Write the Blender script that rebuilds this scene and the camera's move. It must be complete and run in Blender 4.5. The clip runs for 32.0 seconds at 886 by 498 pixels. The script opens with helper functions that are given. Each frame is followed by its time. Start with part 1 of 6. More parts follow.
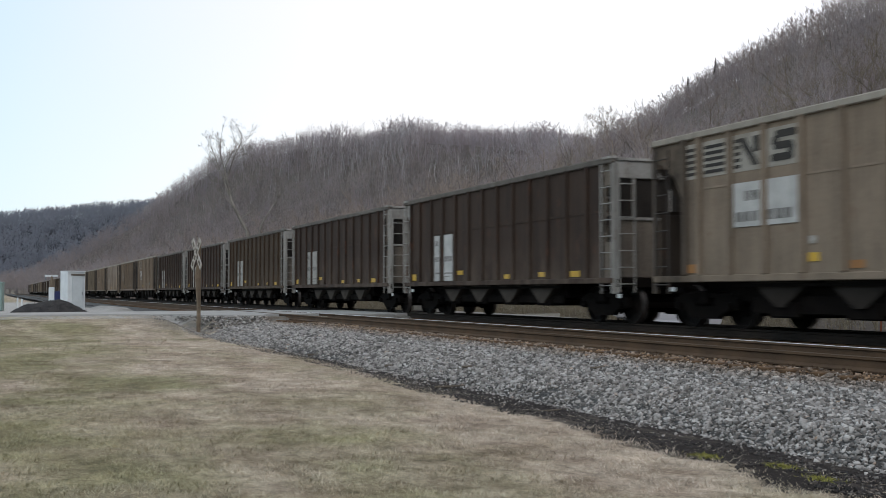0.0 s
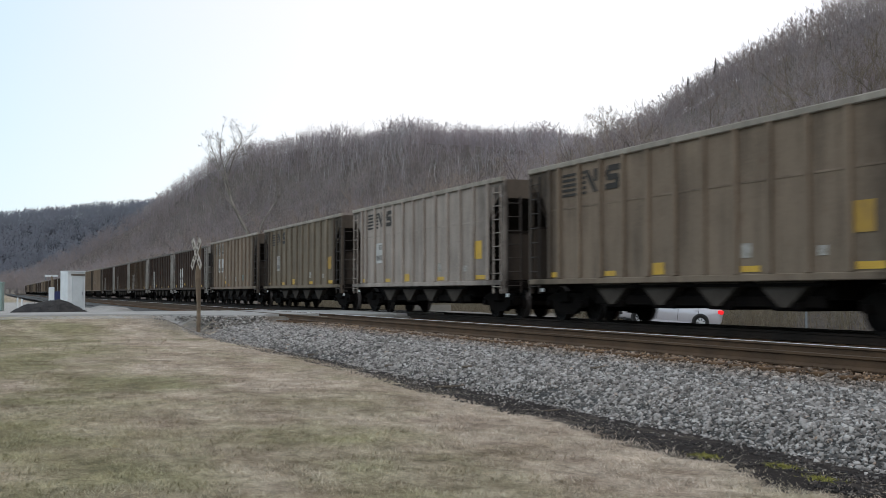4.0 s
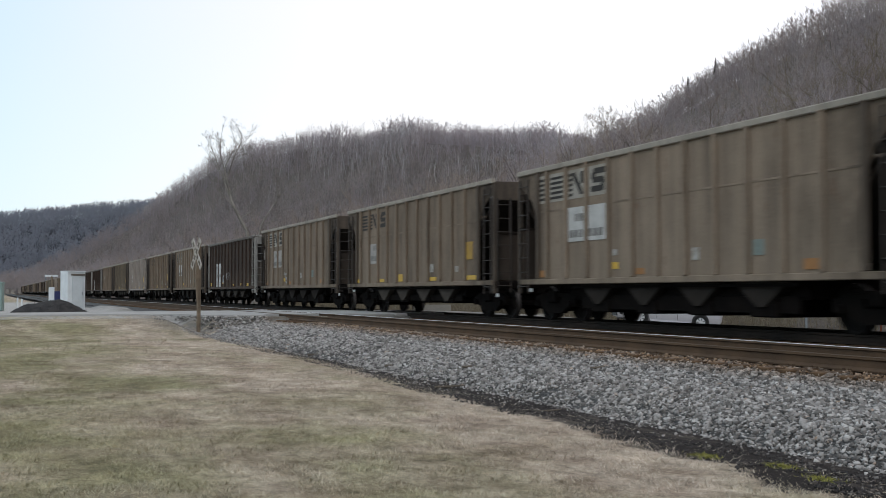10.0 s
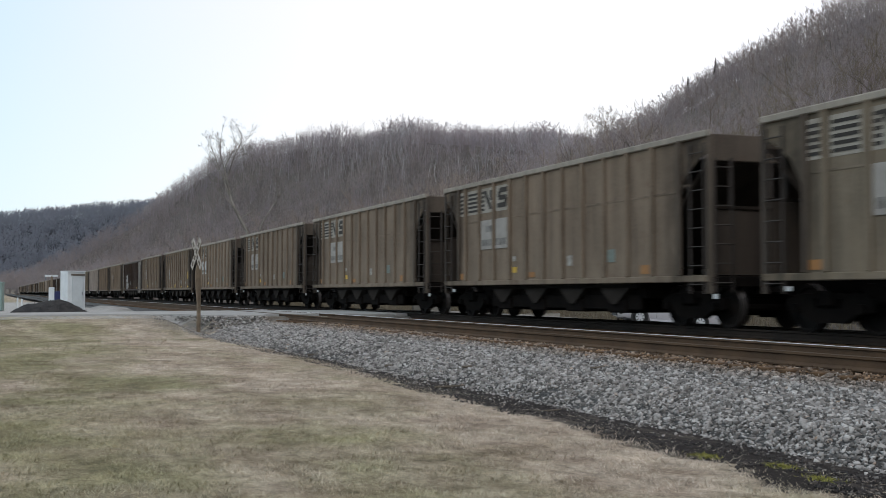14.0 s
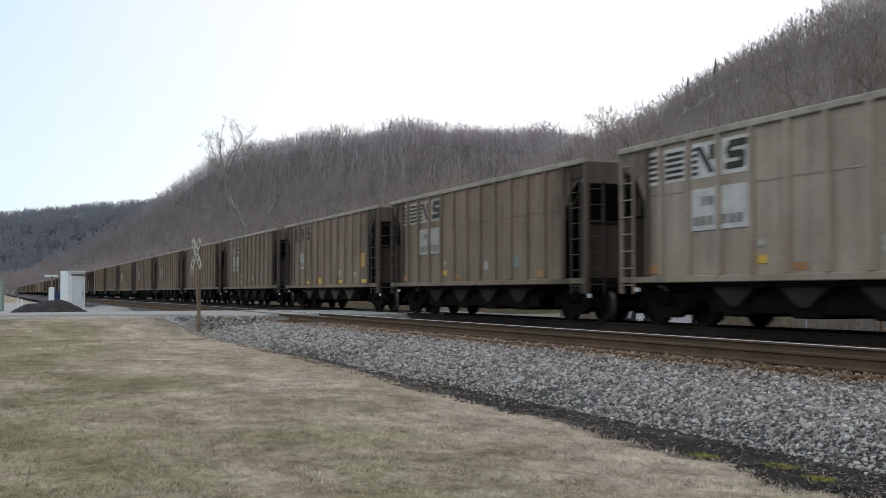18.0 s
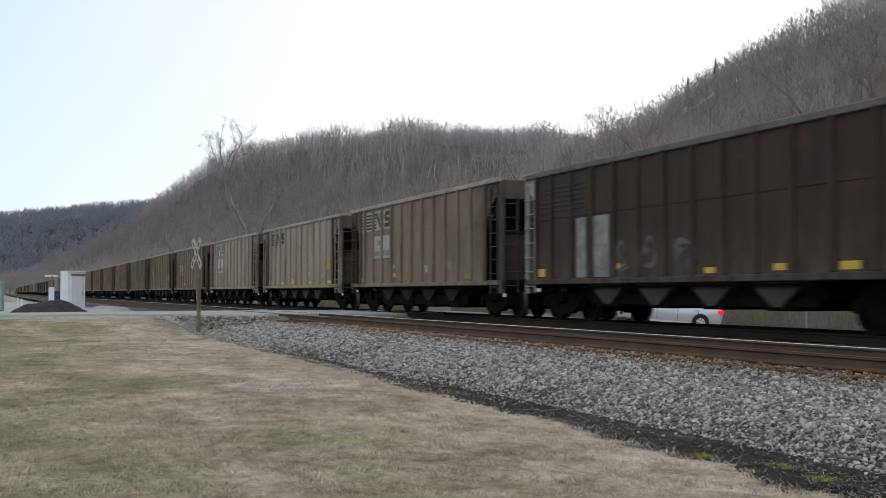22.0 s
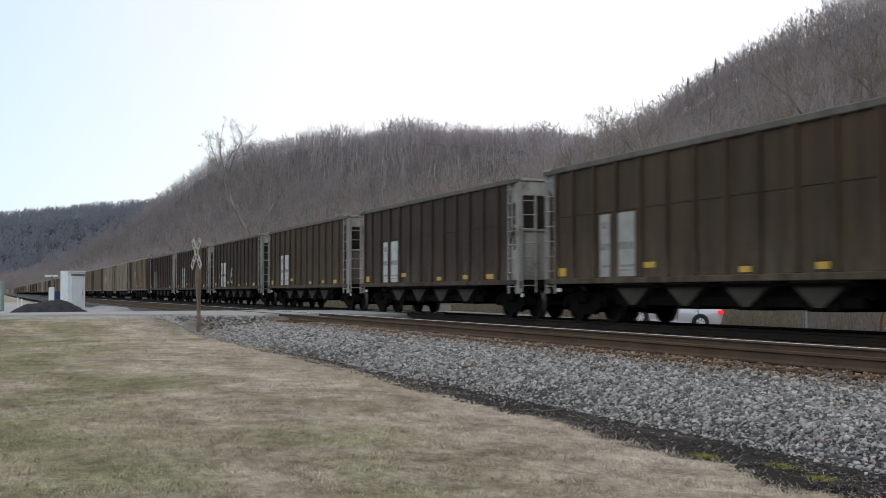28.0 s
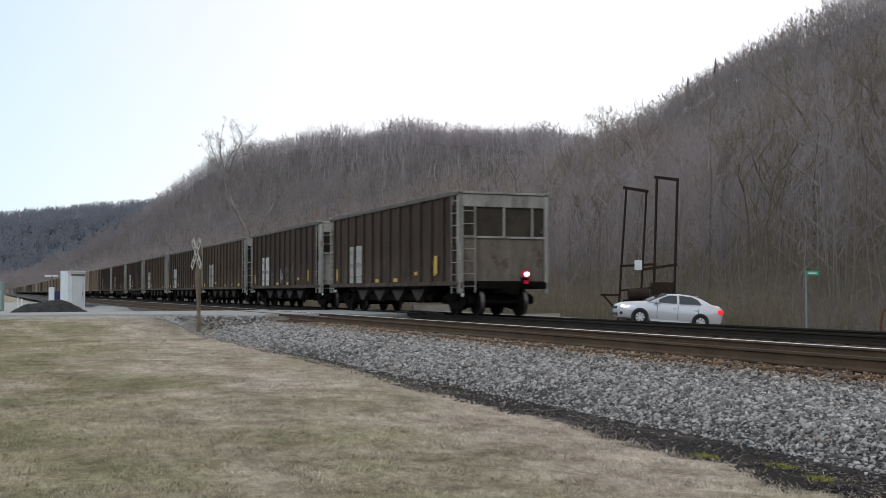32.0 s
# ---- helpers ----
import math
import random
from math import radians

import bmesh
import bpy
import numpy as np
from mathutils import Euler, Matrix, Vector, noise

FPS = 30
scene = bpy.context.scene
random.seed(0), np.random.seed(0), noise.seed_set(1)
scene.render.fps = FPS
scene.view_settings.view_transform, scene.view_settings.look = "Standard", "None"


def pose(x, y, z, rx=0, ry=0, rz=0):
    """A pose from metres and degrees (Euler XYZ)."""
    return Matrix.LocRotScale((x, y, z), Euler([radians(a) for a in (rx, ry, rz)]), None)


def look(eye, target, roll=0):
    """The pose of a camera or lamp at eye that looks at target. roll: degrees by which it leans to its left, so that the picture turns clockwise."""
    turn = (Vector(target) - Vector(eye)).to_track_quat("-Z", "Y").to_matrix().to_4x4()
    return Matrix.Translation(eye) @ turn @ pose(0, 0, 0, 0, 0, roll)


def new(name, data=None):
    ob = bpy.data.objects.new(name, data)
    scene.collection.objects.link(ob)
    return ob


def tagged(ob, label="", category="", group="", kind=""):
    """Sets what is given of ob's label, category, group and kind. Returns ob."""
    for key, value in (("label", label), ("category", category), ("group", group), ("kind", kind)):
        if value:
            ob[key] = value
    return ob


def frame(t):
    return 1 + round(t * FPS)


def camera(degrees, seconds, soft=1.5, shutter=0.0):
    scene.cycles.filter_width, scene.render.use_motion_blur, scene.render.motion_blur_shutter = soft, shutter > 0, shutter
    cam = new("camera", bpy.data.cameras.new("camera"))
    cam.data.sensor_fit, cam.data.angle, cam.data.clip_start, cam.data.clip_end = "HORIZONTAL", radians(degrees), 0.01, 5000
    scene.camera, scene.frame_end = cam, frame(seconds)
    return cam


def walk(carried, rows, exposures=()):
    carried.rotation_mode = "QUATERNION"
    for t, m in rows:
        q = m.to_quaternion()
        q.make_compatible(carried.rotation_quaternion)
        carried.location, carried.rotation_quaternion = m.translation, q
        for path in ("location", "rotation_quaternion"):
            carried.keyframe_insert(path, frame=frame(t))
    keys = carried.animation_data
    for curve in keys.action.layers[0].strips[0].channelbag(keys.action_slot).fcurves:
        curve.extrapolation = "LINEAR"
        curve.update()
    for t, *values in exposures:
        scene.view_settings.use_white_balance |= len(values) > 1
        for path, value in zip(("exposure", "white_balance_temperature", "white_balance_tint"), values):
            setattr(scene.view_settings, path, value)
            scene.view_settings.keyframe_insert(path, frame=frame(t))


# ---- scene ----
# World: x runs across the tracks away from the camera, y along them, z = 0 is the top of the rails.
EYE = (0.0, 0.0, 0.748)
TURN = 0.3779          # angle between the view and the track
cam = camera(42.8, 32.0, soft=0.8, shutter=0.45)
AIM = (EYE[0] + math.sin(TURN), EYE[1] + math.cos(TURN), EYE[2] + 0.0385)
walk(cam, [(0.0, look(EYE, AIM)), (32.0, look(EYE, AIM))], exposures=[(0.0, 0.0), (32.0, 0.0)])

# ---------------------------------------------------------------- light
world = bpy.data.worlds.new("overcast_sky")
scene.world = world
world.use_nodes = True
wn = world.node_tree.nodes
wl = world.node_tree.links
wn.clear()
sky = wn.new("ShaderNodeTexSky")
sky.sky_type = "NISHITA"
sky.sun_disc = False
sky.sun_elevation = radians(38)
sky.sun_rotation = radians(75)
sky_bg = wn.new("ShaderNodeBackground")
sky_bg.inputs["Strength"].default_value = 0.05
wl.new(sky.outputs[0], sky_bg.inputs["Color"])
tc = wn.new("ShaderNodeTexCoord")
cloud = wn.new("ShaderNodeTexNoise")
cloud.inputs["Scale"].default_value = 1.6
cloud.inputs["Detail"].default_value = 3
wl.new(tc.outputs["Generated"], cloud.inputs["Vector"])
across = wn.new("ShaderNodeSeparateXYZ")
wl.new(tc.outputs["Generated"], across.inputs[0])
cloud_mix = wn.new("ShaderNodeMath")
cloud_mix.operation = "MULTIPLY_ADD"
cloud_mix.inputs[1].default_value = 0.25
wl.new(cloud.outputs["Fac"], cloud_mix.inputs[0])
wl.new(across.outputs["X"], cloud_mix.inputs[2])
cloud_ramp = wn.new("ShaderNodeValToRGB")
cloud_ramp.color_ramp.elements[0].position = 0.08
cloud_ramp.color_ramp.elements[0].color = (0.63, 0.80, 0.92, 1)
cloud_ramp.color_ramp.elements[1].position = 0.40
cloud_ramp.color_ramp.elements[1].color = (1.0, 0.935, 0.905, 1)
wl.new(cloud_mix.outputs[0], cloud_ramp.inputs["Fac"])
cloud_bg = wn.new("ShaderNodeBackground")
cloud_bg.inputs["Strength"].default_value = 0.86
wl.new(cloud_ramp.outputs[0], cloud_bg.inputs["Color"])
sky_sum = wn.new("ShaderNodeAddShader")
wl.new(sky_bg.outputs[0], sky_sum.inputs[0])
wl.new(cloud_bg.outputs[0], sky_sum.inputs[1])
world_out = wn.new("ShaderNodeOutputWorld")
wl.new(sky_sum.outputs[0], world_out.inputs["Surface"])

sun = new("sun", bpy.data.lights.new("sun", "SUN"))
sun.data.energy = 1.0
sun.data.angle = radians(25)
sun.data.color = (1.0, 0.92, 0.88)
sun.matrix_world = look((-60, -40, 70), (0, 20, 0))

# ---------------------------------------------------------------- materials
def mat_base(name):
    m = bpy.data.materials.new(name)
    m.use_nodes = True
    nt = m.node_tree
    return m, nt, nt.nodes["Principled BSDF"]


def noise_node(nt, scale, detail=4.0, rough=0.6, vec=None, stretch=None):
    t = nt.nodes.new("ShaderNodeTexNoise")
    t.inputs["Scale"].default_value = scale
    t.inputs["Detail"].default_value = detail
    t.inputs["Roughness"].default_value = rough
    if vec is not None:
        if stretch:
            mp = nt.nodes.new("ShaderNodeMapping")
            mp.inputs["Scale"].default_value = stretch
            nt.links.new(vec, mp.inputs["Vector"])
            vec = mp.outputs[0]
        nt.links.new(vec, t.inputs["Vector"])
    return t


def ramp(nt, fac, stops):
    r = nt.nodes.new("ShaderNodeValToRGB")
    e = r.color_ramp.elements
    while len(e) < len(stops):
        e.new(0.5)
    for el, (p, c) in zip(e, stops):
        el.position = p
        el.color = (*c, 1)
    nt.links.new(fac, r.inputs["Fac"])
    return r.outputs["Color"]


def mix(nt, fac, a, b, mode="MIX"):
    n = nt.nodes.new("ShaderNodeMix")
    n.data_type = "RGBA"
    n.blend_type = mode
    for sock, v in ((n.inputs[0], fac), (n.inputs[6], a), (n.inputs[7], b)):
        if isinstance(v, (int, float)):
            sock.default_value = v
        elif isinstance(v, tuple):
            sock.default_value = (*v, 1)
        else:
            nt.links.new(v, sock)
    return n.outputs[2]


def bump(nt, bsdf, height, strength=0.3, dist=0.02):
    b = nt.nodes.new("ShaderNodeBump")
    b.inputs["Strength"].default_value = strength
    b.inputs["Distance"].default_value = dist
    nt.links.new(height, b.inputs["Height"])
    nt.links.new(b.outputs[0], bsdf.inputs["Normal"])


def object_coords(nt):
    return nt.nodes.new("ShaderNodeTexCoord").outputs["Object"]


def world_coords(nt):
    return nt.nodes.new("ShaderNodeNewGeometry").outputs["Position"]


def plain(name, a, b=None, rough=0.6, metal=0.0, scale=6.0, bumps=0.15, fine=60.0):
    """Two-scale mottled surface between the colours a and b."""
    m, nt, p = mat_base(name)
    b = b or tuple(v * 0.7 for v in a)
    oc = object_coords(nt)
    n1 = noise_node(nt, scale, vec=oc)
    n2 = noise_node(nt, fine, vec=oc)
    c = ramp(nt, n1.outputs["Fac"], [(0.35, a), (0.65, b)])
    c = mix(nt, 0.25, c, ramp(nt, n2.outputs["Fac"], [(0.3, tuple(v * 0.6 for v in a)), (0.7, tuple(min(1, v * 1.3) for v in a))]))
    nt.links.new(c, p.inputs["Base Color"])
    p.inputs["Roughness"].default_value = rough
    p.inputs["Metallic"].default_value = metal
    if rough >= 0.75:
        p.inputs["Specular IOR Level"].default_value = 0.05 if rough > 0.9 else 0.15
    if bumps:
        bump(nt, p, n2.outputs["Fac"], bumps, 0.01)
    return m


def car_paint(name, base, grime, rust=(0.10, 0.045, 0.022), rust_amount=0.5, rough=0.85, dust=None, soot=False):
    """Old freight-car paint: vertical streaks, soot, rust that gathers in patches."""
    m, nt, p = mat_base(name)
    oc = nt.nodes.new("ShaderNodeVectorMath")
    oc.operation = "MULTIPLY_ADD"
    info = nt.nodes.new("ShaderNodeObjectInfo")
    oc.inputs[1].default_value = (40, 40, 40)
    nt.links.new(info.outputs["Random"], oc.inputs[0])
    nt.links.new(object_coords(nt), oc.inputs[2])
    oc = oc.outputs[0]
    streak = noise_node(nt, 1.0, 6, 0.7, oc, (1.5, 3.2, 0.22))
    patch = noise_node(nt, 0.55, 5, 0.6, oc)
    fine = noise_node(nt, 22.0, 4, 0.6, oc)
    c = ramp(nt, streak.outputs["Fac"], [(0.38, grime), (0.50, tuple(0.75 * a + 0.25 * b for a, b in zip(base, grime))), (0.62, tuple(v * 1.12 for v in base))])
    c = mix(nt, 0.45, c, ramp(nt, patch.outputs["Fac"], [(0.35, tuple(v * 0.55 for v in base)), (0.65, tuple(v * 1.22 for v in base))]))
    speck = noise_node(nt, 3.2, 7, 0.75, oc, (1.0, 1.0, 0.5))
    k = 0.66 - 0.12 * rust_amount
    mask = ramp(nt, speck.outputs["Fac"], [(k, (0, 0, 0)), (k + 0.12, (1, 1, 1))])
    c = mix(nt, mask, c, rust)
    c = mix(nt, 0.18, c, ramp(nt, fine.outputs["Fac"], [(0.3, (0.02, 0.018, 0.016)), (0.75, tuple(min(1, v * 1.5) for v in base))]))
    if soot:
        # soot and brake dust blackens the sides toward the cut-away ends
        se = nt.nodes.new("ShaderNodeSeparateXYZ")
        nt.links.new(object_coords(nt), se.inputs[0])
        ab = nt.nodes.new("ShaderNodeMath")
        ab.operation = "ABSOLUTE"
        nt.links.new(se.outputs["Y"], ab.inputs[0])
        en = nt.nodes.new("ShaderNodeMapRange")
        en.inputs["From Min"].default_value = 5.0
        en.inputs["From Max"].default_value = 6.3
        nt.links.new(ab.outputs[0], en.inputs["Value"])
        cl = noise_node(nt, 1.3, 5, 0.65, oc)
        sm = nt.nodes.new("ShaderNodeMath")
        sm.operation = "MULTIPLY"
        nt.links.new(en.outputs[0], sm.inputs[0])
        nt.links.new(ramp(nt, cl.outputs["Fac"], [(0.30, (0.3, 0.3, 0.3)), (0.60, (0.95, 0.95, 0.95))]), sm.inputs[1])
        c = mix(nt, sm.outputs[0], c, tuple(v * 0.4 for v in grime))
    if dust:
        # pale track dust thrown up over the lower third, in uneven tongues
        sz = nt.nodes.new("ShaderNodeSeparateXYZ")
        nt.links.new(object_coords(nt), sz.inputs[0])
        low = nt.nodes.new("ShaderNodeMapRange")
        low.inputs["From Min"].default_value = 2.3
        low.inputs["From Max"].default_value = 1.0
        nt.links.new(sz.outputs["Z"], low.inputs["Value"])
        tongue = noise_node(nt, 1.4, 6, 0.7, oc, (1.0, 1.6, 0.6))
        tm = nt.nodes.new("ShaderNodeMath")
        tm.operation = "MULTIPLY"
        nt.links.new(low.outputs[0], tm.inputs[0])
        nt.links.new(ramp(nt, tongue.outputs["Fac"], [(0.41, (0, 0, 0)), (0.66, (0.82, 0.82, 0.82))]), tm.inputs[1])
        c = mix(nt, tm.outputs[0], c, dust)
    nt.links.new(c, p.inputs["Base Color"])
    p.inputs["Roughness"].default_value = rough
    p.inputs["Specular IOR Level"].default_value = 0.25
    bump(nt, p, fine.outputs["Fac"], 0.12, 0.01)
    return m


PAINT = {
    "brown": car_paint("dark_brown_paint", (0.046, 0.0290, 0.0205), (0.016, 0.0110, 0.0085), (0.080, 0.034, 0.019), 0.8, dust=(0.105, 0.077, 0.058)),
    "oxide": car_paint("oxide_brown_paint", (0.062, 0.040, 0.024), (0.023, 0.0152, 0.0105), (0.080, 0.040, 0.021), 0.7, dust=(0.115, 0.085, 0.060)),
    "tan": car_paint("tan_paint", (0.228, 0.174, 0.127), (0.097, 0.074, 0.054), (0.13, 0.065, 0.035), 0.5, dust=(0.21, 0.165, 0.118), soot=True),
    "rosy": car_paint("brown_grey_paint", (0.198, 0.149, 0.107), (0.078, 0.058, 0.042), (0.11, 0.06, 0.038), 0.5, dust=(0.20, 0.158, 0.114), soot=True),
    "olive": car_paint("olive_grey_paint", (0.180, 0.145, 0.104), (0.080, 0.064, 0.046), (0.12, 0.07, 0.04), 0.4, dust=(0.20, 0.155, 0.105), soot=True),
    "grey": car_paint("light_grey_paint", (0.310, 0.255, 0.206), (0.145, 0.116, 0.091), (0.15, 0.085, 0.045), 0.35, dust=(0.24, 0.175, 0.11), soot=True),
    "silver": car_paint("silver_grey_paint", (0.335, 0.285, 0.245), (0.180, 0.152, 0.130), (0.17, 0.11, 0.07), 0.15, soot=True),
}
SILVER_END = car_paint("weathered_aluminium_paint", (0.32, 0.305, 0.28), (0.095, 0.084, 0.072), (0.10, 0.056, 0.038), 0.75)
# tan paint darkened by soot and by the shade between the cars
DARK_TAN = car_paint("dark_tan_paint", (0.095, 0.074, 0.056), (0.032, 0.025, 0.020), (0.08, 0.04, 0.025), 0.5)
BAY_GREY = car_paint("sooty_grey_paint", (0.17, 0.142, 0.115), (0.055, 0.044, 0.036), (0.08, 0.045, 0.03), 0.6)
# end steel, sooty and also darkened for the shade inside the openings
DARK_END = car_paint("dark_end_paint", (0.055, 0.046, 0.040), (0.026, 0.022, 0.020), (0.07, 0.04, 0.028), 0.4)
# underframe and wheel colours lowered to near black to keep the undersides dark
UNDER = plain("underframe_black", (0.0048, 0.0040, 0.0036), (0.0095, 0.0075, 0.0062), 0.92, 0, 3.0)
# slope sheets of the cut-away ends: the hollow's shade as near-black colour
HOLLOW_DARK = plain("end_hollow_shade", (0.020, 0.016, 0.0135), (0.032, 0.025, 0.020), 0.92, 0, 2.0)
CHUTE = plain("hopper_chute_grey", (0.070, 0.060, 0.051), (0.018, 0.015, 0.013), 0.92, 0, 0.9)
CHUTE_BLACK = plain("dark_chute", (0.034, 0.029, 0.025), (0.009, 0.0078, 0.007), 0.92, 0, 0.9)
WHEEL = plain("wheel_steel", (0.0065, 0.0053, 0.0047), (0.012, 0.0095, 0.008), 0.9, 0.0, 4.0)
TREAD = plain("worn_wheel_tread", (0.16, 0.15, 0.145), (0.08, 0.075, 0.07), 0.45, 0.8, 5.0)
COAL = plain("coal", (0.012, 0.012, 0.013), (0.03, 0.03, 0.032), 0.6, 0, 9.0, 0.8, 25)
WHITE_PANEL = plain("aged_white_paint", (0.48, 0.465, 0.44), (0.30, 0.29, 0.27), 0.7, 0, 2.5)
DULL_PANEL = plain("grimy_white_paint", (0.34, 0.32, 0.29), (0.24, 0.22, 0.20), 0.75, 0, 2.5)
WORN_PANEL = plain("scrubbed_white_paint", (0.24, 0.23, 0.22), (0.10, 0.09, 0.085), 0.8, 0, 3.0)
MARK_DARK = plain("black_marking", (0.030, 0.028, 0.026), (0.055, 0.048, 0.042), 0.75, 0, 2.0)
MARK_FADED = plain("faded_marking", (0.15, 0.125, 0.10), (0.10, 0.085, 0.07), 0.8, 0, 2.0)
MARK_BLUE = plain("faded_blue_marking", (0.030, 0.030, 0.042), (0.045, 0.038, 0.042), 0.75, 0, 2.0)
CHORD_DARK = car_paint("worn_dark_top_edge", (0.125, 0.110, 0.094), (0.050, 0.042, 0.036), (0.09, 0.05, 0.035), 0.4)
REAR_SHEET = car_paint("stained_rear_sheet", (0.165, 0.140, 0.115), (0.060, 0.047, 0.038), (0.055, 0.030, 0.020), 0.95)
REAR_WINDOW = car_paint("brown_rear_sheet", (0.085, 0.070, 0.055), (0.040, 0.031, 0.025), (0.06, 0.035, 0.022), 0.6)
# brown end sheet, darkened for the shade inside the cut-away ends
BROWN_END = car_paint("dark_brown_end_sheet", (0.050, 0.038, 0.029), (0.018, 0.0138, 0.011), (0.07, 0.04, 0.025), 0.5)
CHORD = car_paint("worn_grey_top_edge", (0.30, 0.265, 0.22), (0.18, 0.155, 0.125), (0.13, 0.08, 0.05), 0.3)
FIELD = plain("weathered_pale_field", (0.33, 0.305, 0.265), (0.22, 0.195, 0.16), 0.8, 0, 2.0)
FAINT = plain("faint_lettering", (0.115, 0.108, 0.10), (0.26, 0.245, 0.225), 0.75, 0, 6.0)
STENCIL = plain("worn_stencil_white", (0.40, 0.385, 0.35), (0.16, 0.14, 0.115), 0.8, 0, 9.0)
YELLOW = plain("yellow_reflector", (0.55, 0.34, 0.03), (0.40, 0.23, 0.03), 0.5, 0, 6.0)
DULL_YELLOW = plain("sun_bleached_yellow", (0.36, 0.215, 0.035), (0.24, 0.145, 0.04), 0.7, 0, 4.0)
ORANGE = plain("orange_primer", (0.30, 0.14, 0.04), (0.22, 0.10, 0.04), 0.7, 0, 5.0)
TEAL = plain("teal_patch", (0.19, 0.235, 0.215), (0.15, 0.165, 0.145), 0.75, 0, 8.0)
PALE_TAG = plain("pale_spray_paint", (0.34, 0.34, 0.345), (0.17, 0.165, 0.16), 0.7, 0, 3.0)
FADED_TAG = plain("faded_spray_paint", (0.11, 0.105, 0.10), (0.055, 0.046, 0.04), 0.8, 0, 3.0)
RAIL_RUST = plain("rail_rust", (0.105, 0.066, 0.040), (0.060, 0.040, 0.027), 0.8, 0.1, 1.5)
RAIL_DARK = plain("dark_rail", (0.030, 0.022, 0.017), (0.016, 0.013, 0.011), 0.8, 0.1, 1.5)
# near track's farther rail: the sky's glint put into a near-white head colour
RAIL_GLINT = plain("rail_top_glint", (0.90, 0.91, 0.94), (0.80, 0.81, 0.84), 0.45, 0.25, 2.0, 0.02)
# its nearer rail keeps a brown head, without the painted glint
RAIL_DULL = plain("dull_rail_top", (0.095, 0.072, 0.053), (0.070, 0.052, 0.038), 0.92, 0.0, 2.0, 0.02)
TIE = plain("creosoted_timber", (0.040, 0.026, 0.017), (0.140, 0.083, 0.044), 0.9, 0, 3.0, 0.5, 30)
RUSTY_STEEL = plain("rusty_steel", (0.032, 0.020, 0.015), (0.018, 0.013, 0.011), 0.85, 0.1, 2.0)
OLD_WOOD = plain("weathered_post_wood", (0.20, 0.155, 0.11), (0.13, 0.10, 0.075), 0.9, 0, 4.0, 0.4, 40)
WHITE_WORN = plain("worn_white_board", (0.42, 0.39, 0.35), (0.27, 0.24, 0.21), 0.8, 0, 6.0)
HUT_WHITE = plain("white_painted_metal", (0.62, 0.64, 0.64), (0.50, 0.52, 0.53), 0.5, 0, 2.0)
HUT_DOOR = plain("pale_painted_door", (0.50, 0.53, 0.54), (0.42, 0.45, 0.46), 0.55, 0, 2.0)
GREEN_METAL = plain("pale_green_painted_metal", (0.23, 0.31, 0.28), (0.17, 0.24, 0.22), 0.5, 0, 3.0)
SIGN_GREEN = plain("green_sign_sheet", (0.02, 0.30, 0.16), (0.015, 0.24, 0.13), 0.4, 0, 3.0)
GALV = plain("galvanised_steel", (0.24, 0.26, 0.27), (0.17, 0.185, 0.19), 0.5, 0.5, 5.0)


def lamp_glow(name, colour, strength):
    m, nt, p = mat_base(name)
    p.inputs["Base Color"].default_value = (*colour, 1)
    p.inputs["Emission Color"].default_value = (*colour, 1)
    p.inputs["Emission Strength"].default_value = strength
    p.inputs["Roughness"].default_value = 0.3
    return m


def ballast_mat():
    m, nt, p = mat_base("crushed_limestone")
    g = nt.nodes.new("ShaderNodeNewGeometry")
    c = ramp(nt, g.outputs["Random Per Island"], [(0.0, (0.030, 0.027, 0.025)), (0.16, (0.090, 0.081, 0.074)), (0.50, (0.235, 0.216, 0.199)), (0.82, (0.365, 0.340, 0.318)), (0.96, (0.48, 0.455, 0.428)), (0.985, (0.56, 0.53, 0.50)), (1.0, (0.30, 0.205, 0.140))])
    n = noise_node(nt, 40, vec=g.outputs["Position"])
    c = mix(nt, 0.15, c, ramp(nt, n.outputs["Fac"], [(0.3, (0.06, 0.058, 0.055)), (0.7, (0.36, 0.34, 0.315))]))
    # rust and brake dust close to the rails
    sx = nt.nodes.new("ShaderNodeSeparateXYZ")
    nt.links.new(g.outputs["Position"], sx.inputs[0])
    mr = nt.nodes.new("ShaderNodeMapRange")
    mr.inputs["From Min"].default_value = 8.45
    mr.inputs["From Max"].default_value = 9.0
    nt.links.new(sx.outputs["X"], mr.inputs["Value"])
    d = noise_node(nt, 3.0, vec=g.outputs["Position"])
    f = nt.nodes.new("ShaderNodeMath")
    f.operation = "MULTIPLY"
    nt.links.new(mr.outputs[0], f.inputs[0])
    nt.links.new(ramp(nt, d.outputs["Fac"], [(0.30, (0.35, 0.35, 0.35)), (0.60, (0.95, 0.95, 0.95))]), f.inputs[1])
    c = mix(nt, f.outputs[0], c, mix(nt, 1.0, ramp(nt, g.outputs["Random Per Island"], [(0.0, (0.25, 0.25, 0.25)), (0.5, (0.8, 0.8, 0.8)), (1.0, (1.5, 1.5, 1.5))]), (0.20, 0.115, 0.055), "MULTIPLY"))
    nt.links.new(c, p.inputs["Base Color"])
    p.inputs["Roughness"].default_value = 0.9
    return m


